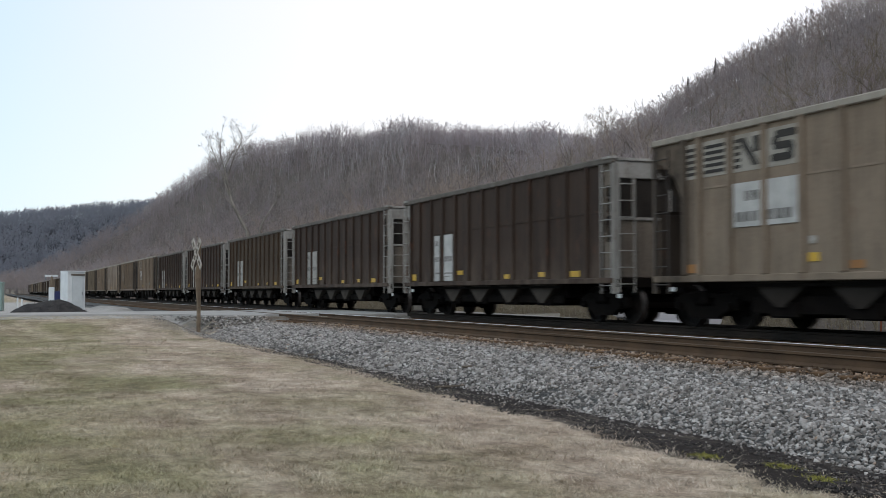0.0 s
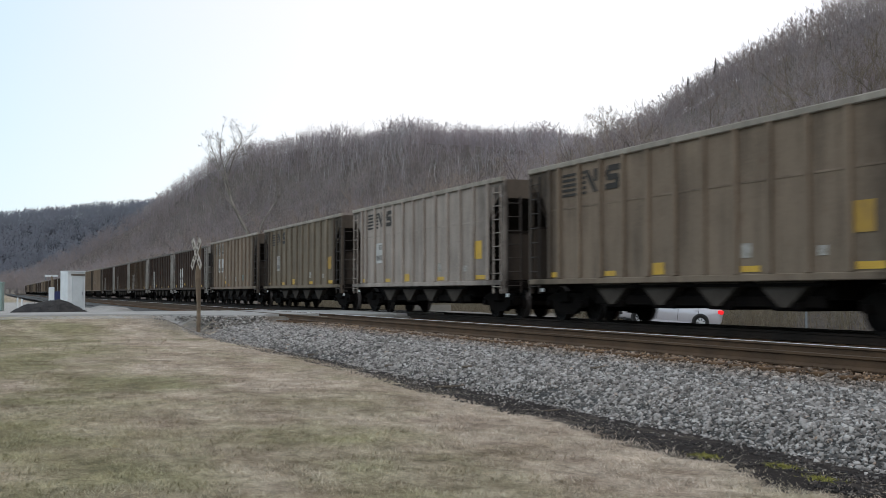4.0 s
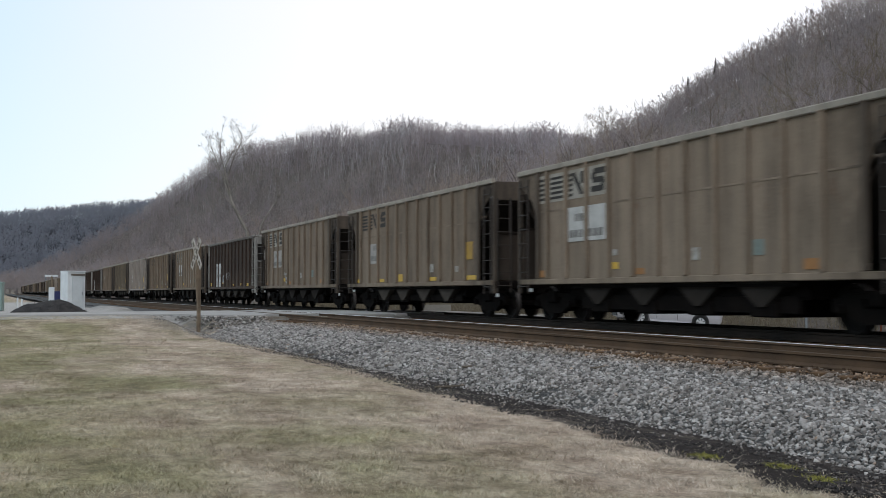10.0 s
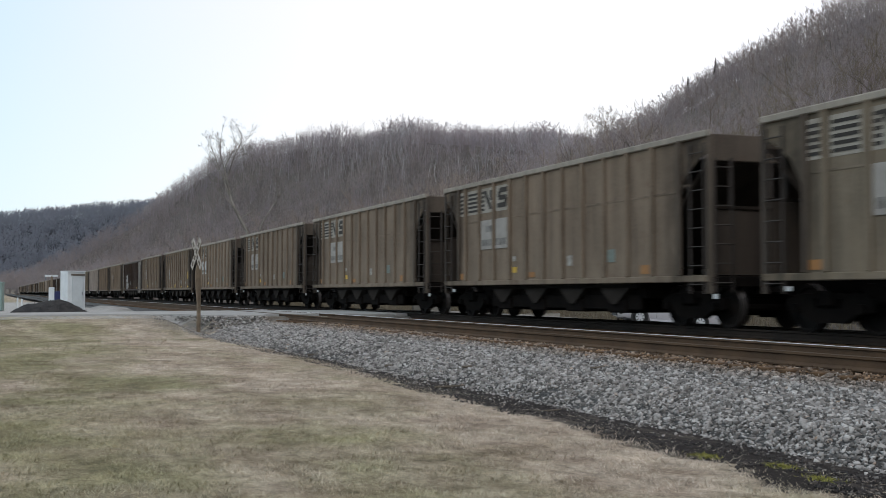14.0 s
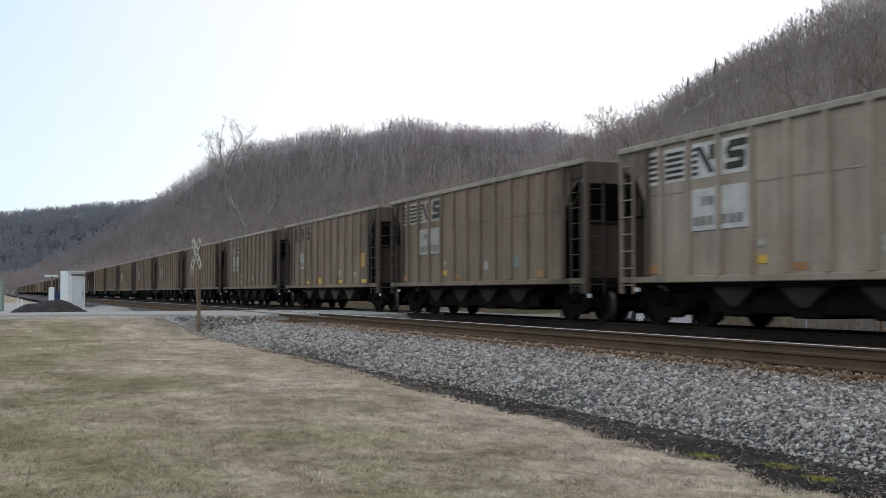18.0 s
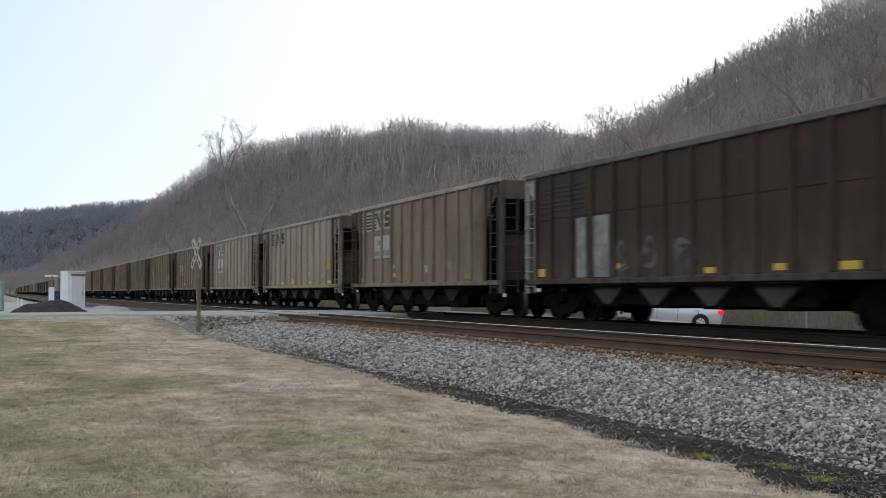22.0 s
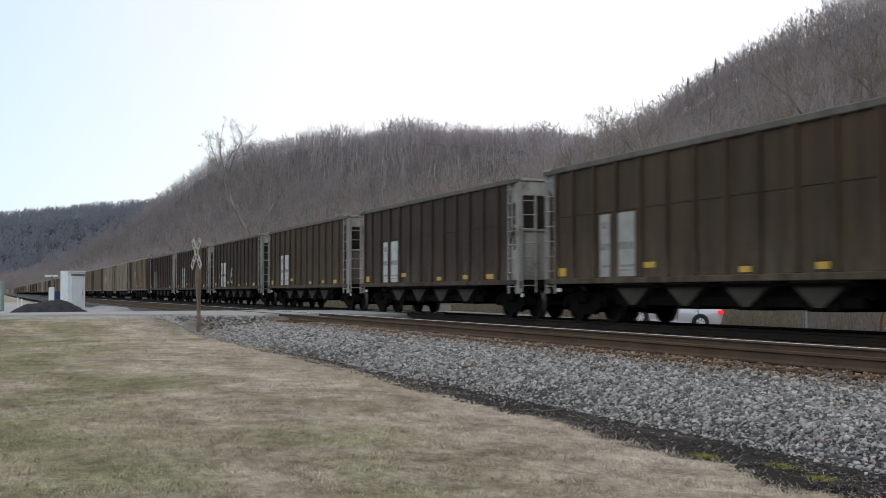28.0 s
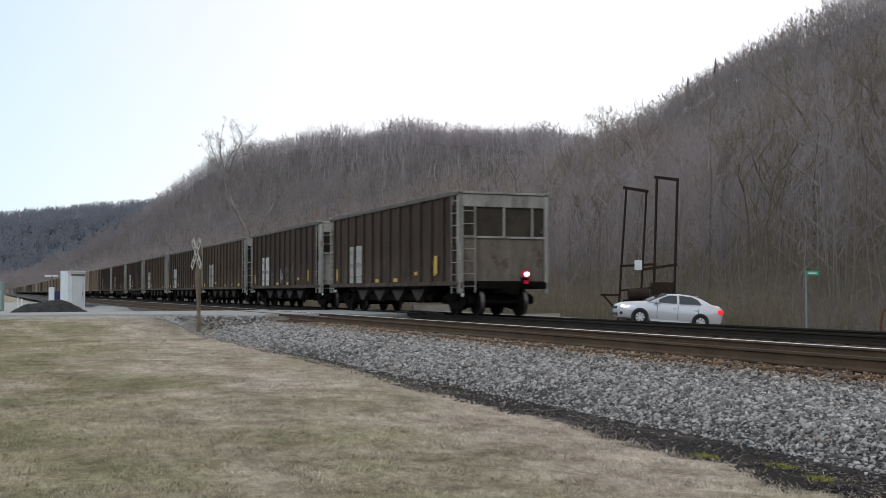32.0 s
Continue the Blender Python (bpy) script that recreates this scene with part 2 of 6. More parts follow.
def bed_mat():
    m, nt, p = mat_base("ballast_bed")
    w = world_coords(nt)
    v = nt.nodes.new("ShaderNodeTexVoronoi")
    v.inputs["Scale"].default_value = 24
    nt.links.new(w, v.inputs["Vector"])
    sep = nt.nodes.new("ShaderNodeSeparateColor")
    nt.links.new(v.outputs["Color"], sep.inputs[0])
    # far darker than the stones: the shade in their gaps put into the bed
    c = ramp(nt, sep.outputs[0], [(0.0, (0.015, 0.0145, 0.014)), (0.5, (0.035, 0.034, 0.032)), (1.0, (0.085, 0.083, 0.079))])
    n = noise_node(nt, 0.7, vec=w)
    c = mix(nt, 0.35, c, ramp(nt, n.outputs["Fac"], [(0.35, (0.035, 0.034, 0.032)), (0.65, (0.075, 0.073, 0.070))]))
    sx = nt.nodes.new("ShaderNodeSeparateXYZ")
    nt.links.new(w, sx.inputs[0])
    mr = nt.nodes.new("ShaderNodeMapRange")
    mr.inputs["From Min"].default_value = 8.8
    mr.inputs["From Max"].default_value = 9.5
    nt.links.new(sx.outputs["X"], mr.inputs["Value"])
    # dark brown from the near rail on, across both tracks
    c = mix(nt, mr.outputs[0], c, mix(nt, n.outputs["Fac"], (0.022, 0.019, 0.017), (0.060, 0.047, 0.037)))
    nt.links.new(c, p.inputs["Base Color"])
    p.inputs["Roughness"].default_value = 0.95
    bump(nt, p, v.outputs["Distance"], 0.8, 0.04)
    return m


def lawn_patches(nt, pos, c, green):
    """Greener and browner patches of an uneven winter lawn, greener away from the tracks."""
    sx = nt.nodes.new("ShaderNodeSeparateXYZ")
    nt.links.new(pos, sx.inputs[0])
    r = nt.nodes.new("ShaderNodeMapRange")
    r.inputs["From Min"].default_value = 4.2
    r.inputs["From Max"].default_value = -1.0
    r.inputs["To Max"].default_value = 0.25
    nt.links.new(sx.outputs["X"], r.inputs["Value"])
    n = noise_node(nt, 0.42, 6, 0.60, pos, (1.1, 0.75, 1.0))
    k = nt.nodes.new("ShaderNodeMath")
    nt.links.new(r.outputs[0], k.inputs[0])
    nt.links.new(n.outputs["Fac"], k.inputs[1])
    c = mix(nt, ramp(nt, k.outputs[0], [(0.46, (0, 0, 0)), (0.56, (0.34, 0.34, 0.34)), (0.72, (0.92, 0.92, 0.92))]), c, green)
    worn = noise_node(nt, 1.1, 6, 0.64, pos, (1.1, 0.7, 1.0))
    c = mix(nt, 1.0, c, ramp(nt, worn.outputs["Fac"], [(0.30, (0.62, 0.58, 0.56)), (0.44, (0.89, 0.87, 0.86)), (0.56, (1.05, 1.05, 1.05)), (0.70, (1.18, 1.18, 1.18))]), "MULTIPLY")
    tuft = noise_node(nt, 6.5, 5, 0.7, pos, (1.1, 0.7, 1.0))
    c = mix(nt, 1.0, c, ramp(nt, tuft.outputs["Fac"], [(0.30, (0.66, 0.66, 0.66)), (0.43, (1.10, 1.10, 1.13)), (0.55, (1.34, 1.345, 1.40)), (0.70, (1.66, 1.66, 1.72))]), "MULTIPLY")
    rosy = noise_node(nt, 0.6, 4, 0.6, pos, (1.0, 1.3, 1.0))
    return mix(nt, ramp(nt, rosy.outputs["Fac"], [(0.46, (0, 0, 0)), (0.62, (0.18, 0.18, 0.18))]), c, mix(nt, 1.0, c, (1.06, 0.94, 0.90), "MULTIPLY"))


def ground_mat():
    """Dry lawn with green and bare patches, coal dirt beside the ballast, leaf litter on the slopes, gravel in the yard."""
    m, nt, p = mat_base("ground_cover")
    w = world_coords(nt)
    sx = nt.nodes.new("ShaderNodeSeparateXYZ")
    nt.links.new(w, sx.inputs[0])

    def band(axis, a, b):
        r = nt.nodes.new("ShaderNodeMapRange")
        r.interpolation_type = "SMOOTHSTEP"
        r.inputs["From Min"].default_value = a
        r.inputs["From Max"].default_value = b
        nt.links.new(axis, r.inputs["Value"])
        return r.outputs[0]

    def times(a, b):
        n = nt.nodes.new("ShaderNodeMath")
        n.operation = "MULTIPLY"
        nt.links.new(a, n.inputs[0])
        nt.links.new(b, n.inputs[1])
        return n.outputs[0]

    big = noise_node(nt, 0.35, 6, 0.6, w)
    mid = noise_node(nt, 1.6, 6, 0.65, w)
    fine = noise_node(nt, 28, 5, 0.7, w)
    grit = noise_node(nt, 110, 4, 0.75, w)
    straw = ramp(nt, mid.outputs["Fac"], [(0.3, (0.206, 0.162, 0.119)), (0.5, (0.333, 0.281, 0.217)), (0.72, (0.452, 0.398, 0.312))])
    green = ramp(nt, mid.outputs["Fac"], [(0.3, (0.145, 0.138, 0.076)), (0.7, (0.225, 0.208, 0.118))])
    c = lawn_patches(nt, w, straw, green)
    c = mix(nt, 1.0, c, ramp(nt, fine.outputs["Fac"], [(0.3, (0.55, 0.53, 0.50)), (0.5, (0.96, 0.95, 0.94)), (0.7, (1.30, 1.29, 1.27))]), "MULTIPLY")
    c = mix(nt, 1.0, c, ramp(nt, grit.outputs["Fac"], [(0.35, (0.55, 0.53, 0.50)), (0.5, (0.96, 0.95, 0.94)), (0.68, (1.35, 1.33, 1.30))]), "MULTIPLY")
    # coal dirt along the toe of the ballast, with a ragged edge
    wob = noise_node(nt, 0.9, 6, 0.65, w)
    sh = nt.nodes.new("ShaderNodeMath")
    sh.operation = "MULTIPLY_ADD"
    sh.inputs[1].default_value = 1.5
    sl = nt.nodes.new("ShaderNodeMath")
    sl.operation = "MULTIPLY_ADD"
    sl.inputs[1].default_value = -0.058
    nt.links.new(sx.outputs["Y"], sl.inputs[0])
    nt.links.new(sx.outputs["X"], sl.inputs[2])
    nt.links.new(wob.outputs["Fac"], sh.inputs[0])
    nt.links.new(sl.outputs[0], sh.inputs[2])
    dirt = times(band(sh.outputs[0], 5.34, 5.52), band(sx.outputs["Y"], 42, 36))
    dirt_c = ramp(nt, grit.outputs["Fac"], [(0.36, (0.012, 0.010, 0.0095)), (0.55, (0.030, 0.025, 0.023)), (0.68, (0.068, 0.057, 0.049)), (0.80, (0.16, 0.135, 0.11))])
    # paler trodden patches in the dirt
    bare = noise_node(nt, 1.3, 4, 0.6, w, (1.6, 0.5, 1.0))
    dirt_c = mix(nt, ramp(nt, bare.outputs["Fac"], [(0.52, (0, 0, 0)), (0.66, (0.75, 0.75, 0.75))]), dirt_c, ramp(nt, fine.outputs["Fac"], [(0.3, (0.060, 0.050, 0.042)), (0.7, (0.135, 0.114, 0.096))]))
    c = mix(nt, dirt, c, dirt_c)
    # pale gravel yard beyond the road
    gravel = ramp(nt, fine.outputs["Fac"], [(0.3, (0.25, 0.24, 0.225)), (0.7, (0.46, 0.445, 0.42))])
    c = mix(nt, times(times(band(sx.outputs["Y"], 39.4, 40.2), band(sx.outputs["Y"], 190, 120)), times(band(sx.outputs["X"], 24, 20), band(sx.outputs["X"], -30, -24))), c, gravel)
    sign_dirt = times(band(sx.outputs["Y"], 33.5, 37.5), band(sx.outputs["X"], 3.6, 6.4))
    c = mix(nt, times(sign_dirt, ramp(nt, wob.outputs["Fac"], [(0.36, (0, 0, 0)), (0.52, (1, 1, 1))])), c, ramp(nt, fine.outputs["Fac"], [(0.3, (0.085, 0.078, 0.069)), (0.55, (0.17, 0.157, 0.138)), (0.75, (0.30, 0.285, 0.26))]))
    # leaf litter and brush beyond the tracks
    litter = ramp(nt, mid.outputs["Fac"], [(0.3, (0.078, 0.066, 0.057)), (0.6, (0.112, 0.096, 0.084)), (0.8, (0.140, 0.121, 0.106))])
    c = mix(nt, band(sx.outputs["X"], 20, 26), c, litter)
    # the far ridge: distance haze put into a blue-grey ground colour
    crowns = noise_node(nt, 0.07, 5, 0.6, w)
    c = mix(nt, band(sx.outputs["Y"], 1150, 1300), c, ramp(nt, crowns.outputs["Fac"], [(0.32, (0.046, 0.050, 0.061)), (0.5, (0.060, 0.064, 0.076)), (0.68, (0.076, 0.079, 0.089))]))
    nt.links.new(c, p.inputs["Base Color"])
    p.inputs["Roughness"].default_value = 1.0
    p.inputs["Specular IOR Level"].default_value = 0.12
    bump(nt, p, fine.outputs["Fac"], 0.8, 0.04)
    return m


def scattering(nt, p, colour, share=0.5):
    """Thin twigs seen in the mass: part of the light comes through to the far side."""
    t = nt.nodes.new("ShaderNodeBsdfTranslucent")
    nt.links.new(colour, t.inputs["Color"])
    m = nt.nodes.new("ShaderNodeMixShader")
    m.inputs[0].default_value = share
    nt.links.new(p.outputs[0], m.inputs[1])
    nt.links.new(t.outputs[0], m.inputs[2])
    nt.links.new(m.outputs[0], nt.nodes["Material Output"].inputs["Surface"])


def island_mat(name, stops, rough=0.9, patch=None, thin=False):
    """Colour by separate piece; patch is the colour of greener patches on the lawn."""
    m, nt, p = mat_base(name)
    g = nt.nodes.new("ShaderNodeNewGeometry")
    c = ramp(nt, g.outputs["Random Per Island"], stops)
    if patch:
        c = lawn_patches(nt, g.outputs["Position"], c, patch)
    if thin:
        scattering(nt, p, c)
    nt.links.new(c, p.inputs["Base Color"])
    p.inputs["Roughness"].default_value = rough
    return m


GROUND = ground_mat()
BED = bed_mat()
STONE = ballast_mat()
BLADES = island_mat("dry_grass_blades", [(0.0, (0.288, 0.236, 0.176)), (0.5, (0.388, 0.328, 0.254)), (1.0, (0.52, 0.453, 0.363))], 0.9, (0.245, 0.230, 0.128))
def woods_mat(name, base, tones):
    """Bare woods: every sliver a little different, whole crowns of different hue beside one another."""
    m, nt, p = mat_base(name)
    g = nt.nodes.new("ShaderNodeNewGeometry")
    c = ramp(nt, g.outputs["Random Per Island"], base)
    crown = noise_node(nt, 0.11, 2, 0.5, g.outputs["Position"], (1, 1, 0.35))
    stand = noise_node(nt, 0.016, 3, 0.6, g.outputs["Position"])
    c = mix(nt, 0.75, c, ramp(nt, crown.outputs["Fac"], tones), "MULTIPLY")
    c = mix(nt, 0.6, c, ramp(nt, stand.outputs["Fac"], [(0.35, (0.75, 0.72, 0.74)), (0.65, (1.0, 0.97, 0.92))]), "MULTIPLY")
    nt.links.new(c, p.inputs["Base Color"])
    scattering(nt, p, c)
    p.inputs["Roughness"].default_value = 0.95
    p.inputs["Specular IOR Level"].default_value = 0.1
    return m


BARK = woods_mat("bare_twigs", [(0.0, (0.365, 0.331, 0.342)), (0.5, (0.405, 0.370, 0.381)), (1.0, (0.455, 0.420, 0.431))],
                 [(0.30, (0.46, 0.42, 0.42)), (0.42, (0.84, 0.76, 0.69)), (0.52, (0.66, 0.65, 0.63)), (0.62, (1.0, 0.96, 0.93)), (0.72, (0.74, 0.67, 0.60))])
SLOPE_TREE = woods_mat("brown_slope_trees", [(0.0, (0.28, 0.236, 0.208)), (0.6, (0.36, 0.312, 0.28)), (1.0, (0.45, 0.40, 0.365))],
                       [(0.35, (0.62, 0.57, 0.55)), (0.55, (1.0, 0.95, 0.90)), (0.70, (0.80, 0.76, 0.72))])
# woods of the crest, lighter and bluer: haze mixed into the colour
CREST_HAZE = woods_mat("crest_twigs_hazed", [(0.0, (0.40, 0.372, 0.398)), (0.5, (0.47, 0.442, 0.468)), (1.0, (0.56, 0.532, 0.555))],
                       [(0.30, (0.50, 0.46, 0.47)), (0.45, (0.86, 0.80, 0.77)), (0.60, (1.0, 0.97, 0.96)), (0.72, (0.72, 0.68, 0.66))])
DARK_TREE = island_mat("dark_bark", [(0.0, (0.085, 0.070, 0.062)), (1.0, (0.135, 0.113, 0.10))])
PALE_TRUNKS = island_mat("pale_trunks", [(0.0, (0.24, 0.218, 0.215)), (0.6, (0.37, 0.35, 0.345)), (1.0, (0.54, 0.52, 0.515))])
# ridge twigs tinted blue-grey, the haze of distance painted in
RIDGE_HAZE = island_mat("distant_twigs_hazed", [(0.0, (0.228, 0.240, 0.276)), (1.0, (0.254, 0.266, 0.302))], thin=True)
PALE_BARK = plain("pale_flaking_bark", (0.29, 0.262, 0.232), (0.11, 0.093, 0.078), 0.9, 0, 0.6, 0.4, 20)
PALE_TWIG = island_mat("pale_brown_twigs", [(0.0, (0.11, 0.094, 0.080)), (0.6, (0.17, 0.149, 0.129)), (1.0, (0.26, 0.234, 0.208))])
GREY_BARK = plain("grey_brown_bark", (0.140, 0.117, 0.092), (0.085, 0.070, 0.056), 0.9, 0, 2.0, 0.5, 25)
TWIG = island_mat("brown_twigs", [(0.0, (0.13, 0.104, 0.082)), (0.6, (0.20, 0.164, 0.125)), (1.0, (0.28, 0.235, 0.175))], thin=True)
BRUSH = island_mat("olive_brush", [(0.0, (0.14, 0.114, 0.080)), (0.5, (0.20, 0.167, 0.115)), (0.93, (0.25, 0.213, 0.145)), (1.0, (0.40, 0.355, 0.27))], thin=True)
EVERGREEN = island_mat("dark_evergreen", [(0.0, (0.022, 0.030, 0.024)), (1.0, (0.050, 0.062, 0.046))])
ASPHALT = plain("worn_asphalt", (0.27, 0.26, 0.245), (0.36, 0.35, 0.33), 0.9, 0, 0.8, 0.3, 60)

# ---------------------------------------------------------------- mesh helpers
def solid(bm, smooth=False):
    me = bpy.data.meshes.new("mesh")
    bm.to_mesh(me)
    bm.free()
    if smooth:
        for f in me.polygons:
            f.use_smooth = True
    me.materials.append(None)
    return me


def from_arrays(verts, faces):
    """A mesh of triangles from two arrays."""
    me = bpy.data.meshes.new("mesh")
    n, k = len(verts), len(faces)
    me.vertices.add(n)
    me.vertices.foreach_set("co", np.ascontiguousarray(verts, dtype=np.float32).ravel())
    me.loops.add(3 * k)
    me.loops.foreach_set("vertex_index", np.ascontiguousarray(faces, dtype=np.int32).ravel())
    me.polygons.add(k)
    me.polygons.foreach_set("loop_start", np.arange(0, 3 * k, 3, dtype=np.int32))
    me.update(calc_edges=True)
    me.materials.append(None)
    return me


def wear(ob, material):
    ob.material_slots[0].link = "OBJECT"
    ob.material_slots[0].material = material
    return ob


def part(name, mesh, material, parent=None, label="", m=None):
    """One mesh object, under a thing or a part."""
    if isinstance(mesh, bmesh.types.BMesh):
        mesh = solid(mesh)
    ob = new(name, mesh)
    wear(ob, material)
    if parent is not None:
        ob.parent = parent
    if m is not None:
        ob.matrix_basis = m
    if label:
        ob["label"] = label
    return ob


def thing(name, m, label, category, group="", kind=""):
    e = new(name)
    e.matrix_basis = m
    return tagged(e, label, category, group, kind)


def add_box(bm, x0, x1, y0, y1, z0, z1, bevel=0.0):
    vs = [bm.verts.new((x, y, z)) for x in (x0, x1) for y in (y0, y1) for z in (z0, z1)]
    fs = [bm.faces.new([vs[i] for i in q]) for q in ((0, 1, 3, 2), (4, 6, 7, 5), (0, 4, 5, 1), (2, 3, 7, 6), (0, 2, 6, 4), (1, 5, 7, 3))]
    if bevel:
        bmesh.ops.bevel(bm, geom=list({e for f in fs for e in f.edges}), offset=bevel, segments=1, affect="EDGES", profile=0.5)
    return bm


def box(x0, x1, y0, y1, z0, z1, bevel=0.0):
    return add_box(bmesh.new(), x0, x1, y0, y1, z0, z1, bevel)


def add_prism(bm, pts, axis, a, b):
    """A flat outline of pairs, drawn out along an axis from a to b. Pairs are the other two axes in order."""
    def at(p, q):
        if axis == "x":
            return (q, p[0], p[1])
        if axis == "y":
            return (p[0], q, p[1])
        return (p[0], p[1], q)
    va = [bm.verts.new(at(p, a)) for p in pts]
    vb = [bm.verts.new(at(p, b)) for p in pts]
    bm.faces.new(va)
    bm.faces.new(vb[::-1])
    for i in range(len(pts)):
        j = (i + 1) % len(pts)
        bm.faces.new((va[j], va[i], vb[i], vb[j]))
    bmesh.ops.recalc_face_normals(bm, faces=bm.faces[:])
    return bm


def prism(pts, axis, a, b):
    return add_prism(bmesh.new(), pts, axis, a, b)


def add_rod(bm, a, b, r0, r1=None, sides=6):
    r1 = r0 if r1 is None else r1
    a, b = Vector(a), Vector(b)
    d = (b - a).normalized()
    u = d.orthogonal().normalized()
    v = d.cross(u)
    rings = []
    for c, r in ((a, r0), (b, r1)):
        rings.append([bm.verts.new(c + (u * math.cos(t) + v * math.sin(t)) * r) for t in [2 * math.pi * i / sides for i in range(sides)]])
    for i in range(sides):
        j = (i + 1) % sides
        bm.faces.new((rings[0][i], rings[0][j], rings[1][j], rings[1][i]))
    bm.faces.new(rings[0][::-1])
    bm.faces.new(rings[1])
    return bm


def rod(a, b, r0, r1=None, sides=6):
    return add_rod(bmesh.new(), a, b, r0, r1, sides)


def smoothstep(a, b, v):
    u = min(1.0, max(0.0, (v - a) / (b - a)))
    return u * u * (3 - 2 * u)


# ---------------------------------------------------------------- the lie of the land
CREST_Y = (-300, 60, 150, 225, 270, 310, 350, 400, 440, 480, 530, 600, 668, 740, 811, 870, 907, 980, 1025, 1150, 1400)
CREST_X = (150, 150, 190, 205, 215, 222, 226, 232, 240, 246, 240, 226, 216, 200, 180, 165, 156, 140, 132, 190, 330)
CREST_Z = (64, 66, 67, 72, 70, 68, 57, 53, 55, 64, 76, 86, 93, 100, 101, 99, 96, 81, 74, 72, 62)


def road_z(x):
    return float(np.interp(x, (-60, 0, 9, 17.3, 22.2, 26.5, 29.3, 33, 40, 80), (-0.12, -0.06, -0.015, -0.02, -0.29, -0.68, -0.96, -1.2, -1.3, -1.3)))


def road_edges(x):
    """The road's two edges: it comes in square from the near side, widens at the crossing and bends away beyond."""
    return (float(np.interp(x, (-60, 0, 4, 5.9, 6.8, 9.4, 17, 22, 27.3, 34, 45), (44, 43.8, 43.2, 42.6, 39.6, 38.6, 40.5, 40.3, 38.6, 35.8, 31))),
            float(np.interp(x, (-60, 9, 17, 22, 27.3, 34, 45), (48.6, 48.4, 48.0, 46.8, 44.6, 42, 37))))


def land(x, y):
    """Height of the ground."""
    if x < 21:
        lawn = -0.58 + 0.05 * noise.noise((x * 0.25, y * 0.25, 0.3)) + 0.02 * noise.noise((x * 1.3, y * 1.3, 4.0))
        lawn -= 0.25 * smoothstep(-8, -30, x)
        up = smoothstep(33.0, 40.0, y)
        z = lawn * (1 - up) + (-0.13 + 0.03 * noise.noise((x * 0.3, y * 0.3, 7))) * up
        bed = smoothstep(5.2, 6.6, x)
        z = z * (1 - bed) + min(z, -0.66) * bed
        if y > 60:
            z -= 0.5 * smoothstep(60, 200, y)
        z = z * (1 - smoothstep(18.5, 21, x)) - 1.3 * smoothstep(18.5, 21, x)
    else:
        z = -1.3 + 0.12 * noise.noise((x * 0.15, y * 0.15, 2.0))
    c0, c1 = road_edges(x)
    off = max(c0 - y, y - c1, 0.0)
    near_road = 1 - smoothstep(0.3, 2.6, off)
    z = z * (1 - near_road) + (road_z(x) - 0.07) * near_road
    # gravel heaped up between the hut and the track
    z += 0.27 * smoothstep(48.6, 50.5, y) * smoothstep(68, 60, y) * smoothstep(3.9, 5.4, x) * smoothstep(9.0, 8.4, x)
    foot = 44 + 10 * noise.noise((y * 0.01, 0, 9.0))
    if x > foot:
        cx, cz = float(np.interp(y, CREST_Y, CREST_X)), float(np.interp(y, CREST_Y, CREST_Z))
        u = (x - foot) / (cx - foot)
        if u < 1:
            s = 0.45 * u + 0.55 * u * u
            s *= 1 + 0.10 * math.sin(math.pi * u) * noise.noise((x * 0.012, y * 0.012, 1.0))
        else:
            s = max(0.55, 1 - 0.04 * min(1, (u - 1) / 0.3) - 0.25 * max(0.0, u - 1.3))
        z = max(z, -1.3 + (cz + 1.3) * s)
    if y > 1200:
        # the wooded ridge that closes the valley
        top = 92 + 6 * noise.noise((x * 0.004, 0, 5.0))
        top += 0.125 * max(-120.0, min(x, 330.0)) - 2.0
        z = max(z, -2 + top * smoothstep(1200, 1620, y - 0.12 * x) * (1 - 0.5 * smoothstep(1625, 1900, y - 0.12 * x)))
    if 700 < y < 1250 and x > -20:
        # the long tail of the hill that runs out into the valley
        z = max(z, -1.3 + float(np.interp(x, (-10, 25, 60, 100, 132, 170), (0, 9, 27, 52, 70, 74))) * math.exp(-((y - 985) / 110) ** 2))
    if x < -120:
        z = max(z, -1 + 30 * smoothstep(-120, -420, x) * smoothstep(250, 600, y))
    return z


def land_sheet():
    xs = [-2500, -1500, -900, -600, -420, -300, -220, -160, -120, -80, -55, -40, -30, -22, -16, -12] + [-9 + 0.5 * i for i in range(36)] + [9.5, 11, 13, 15, 17, 18, 19, 20, 21, 22.5, 24, 26, 28, 31, 34, 37] + list(range(40, 270, 7)) + [280, 300, 330, 370, 430, 520, 700, 1000, 1600, 2500]
    ys = [-600, -300, -150, -80, -40, -20, -10, -5] + [0.5 * i for i in range(0, 40)] + list(range(20, 34)) + [33 + 0.7 * i for i in range(1, 24)] + [52, 56, 60, 66, 74, 84, 96, 110, 125, 140] + list(range(155, 1240, 16)) + list(range(1260, 1760, 35)) + [1800, 1900, 2100, 2500, 3000]
    verts = np.array([(x, y, land(x, y)) for y in ys for x in xs])
    w = len(xs)
    faces = []
    for j in range(len(ys) - 1):
        for i in range(w - 1):
            a = j * w + i
            faces += [(a, a + 1, a + w + 1), (a, a + w + 1, a + w)]
    me = from_arrays(verts, np.array(faces))
    for f in me.polygons:
        f.use_smooth = True
    ob = part("ground", me, GROUND)
    return tagged(ob, "dry winter lawn, valley floor and leaf-covered slopes", "ground", kind="structure")


land_sheet()

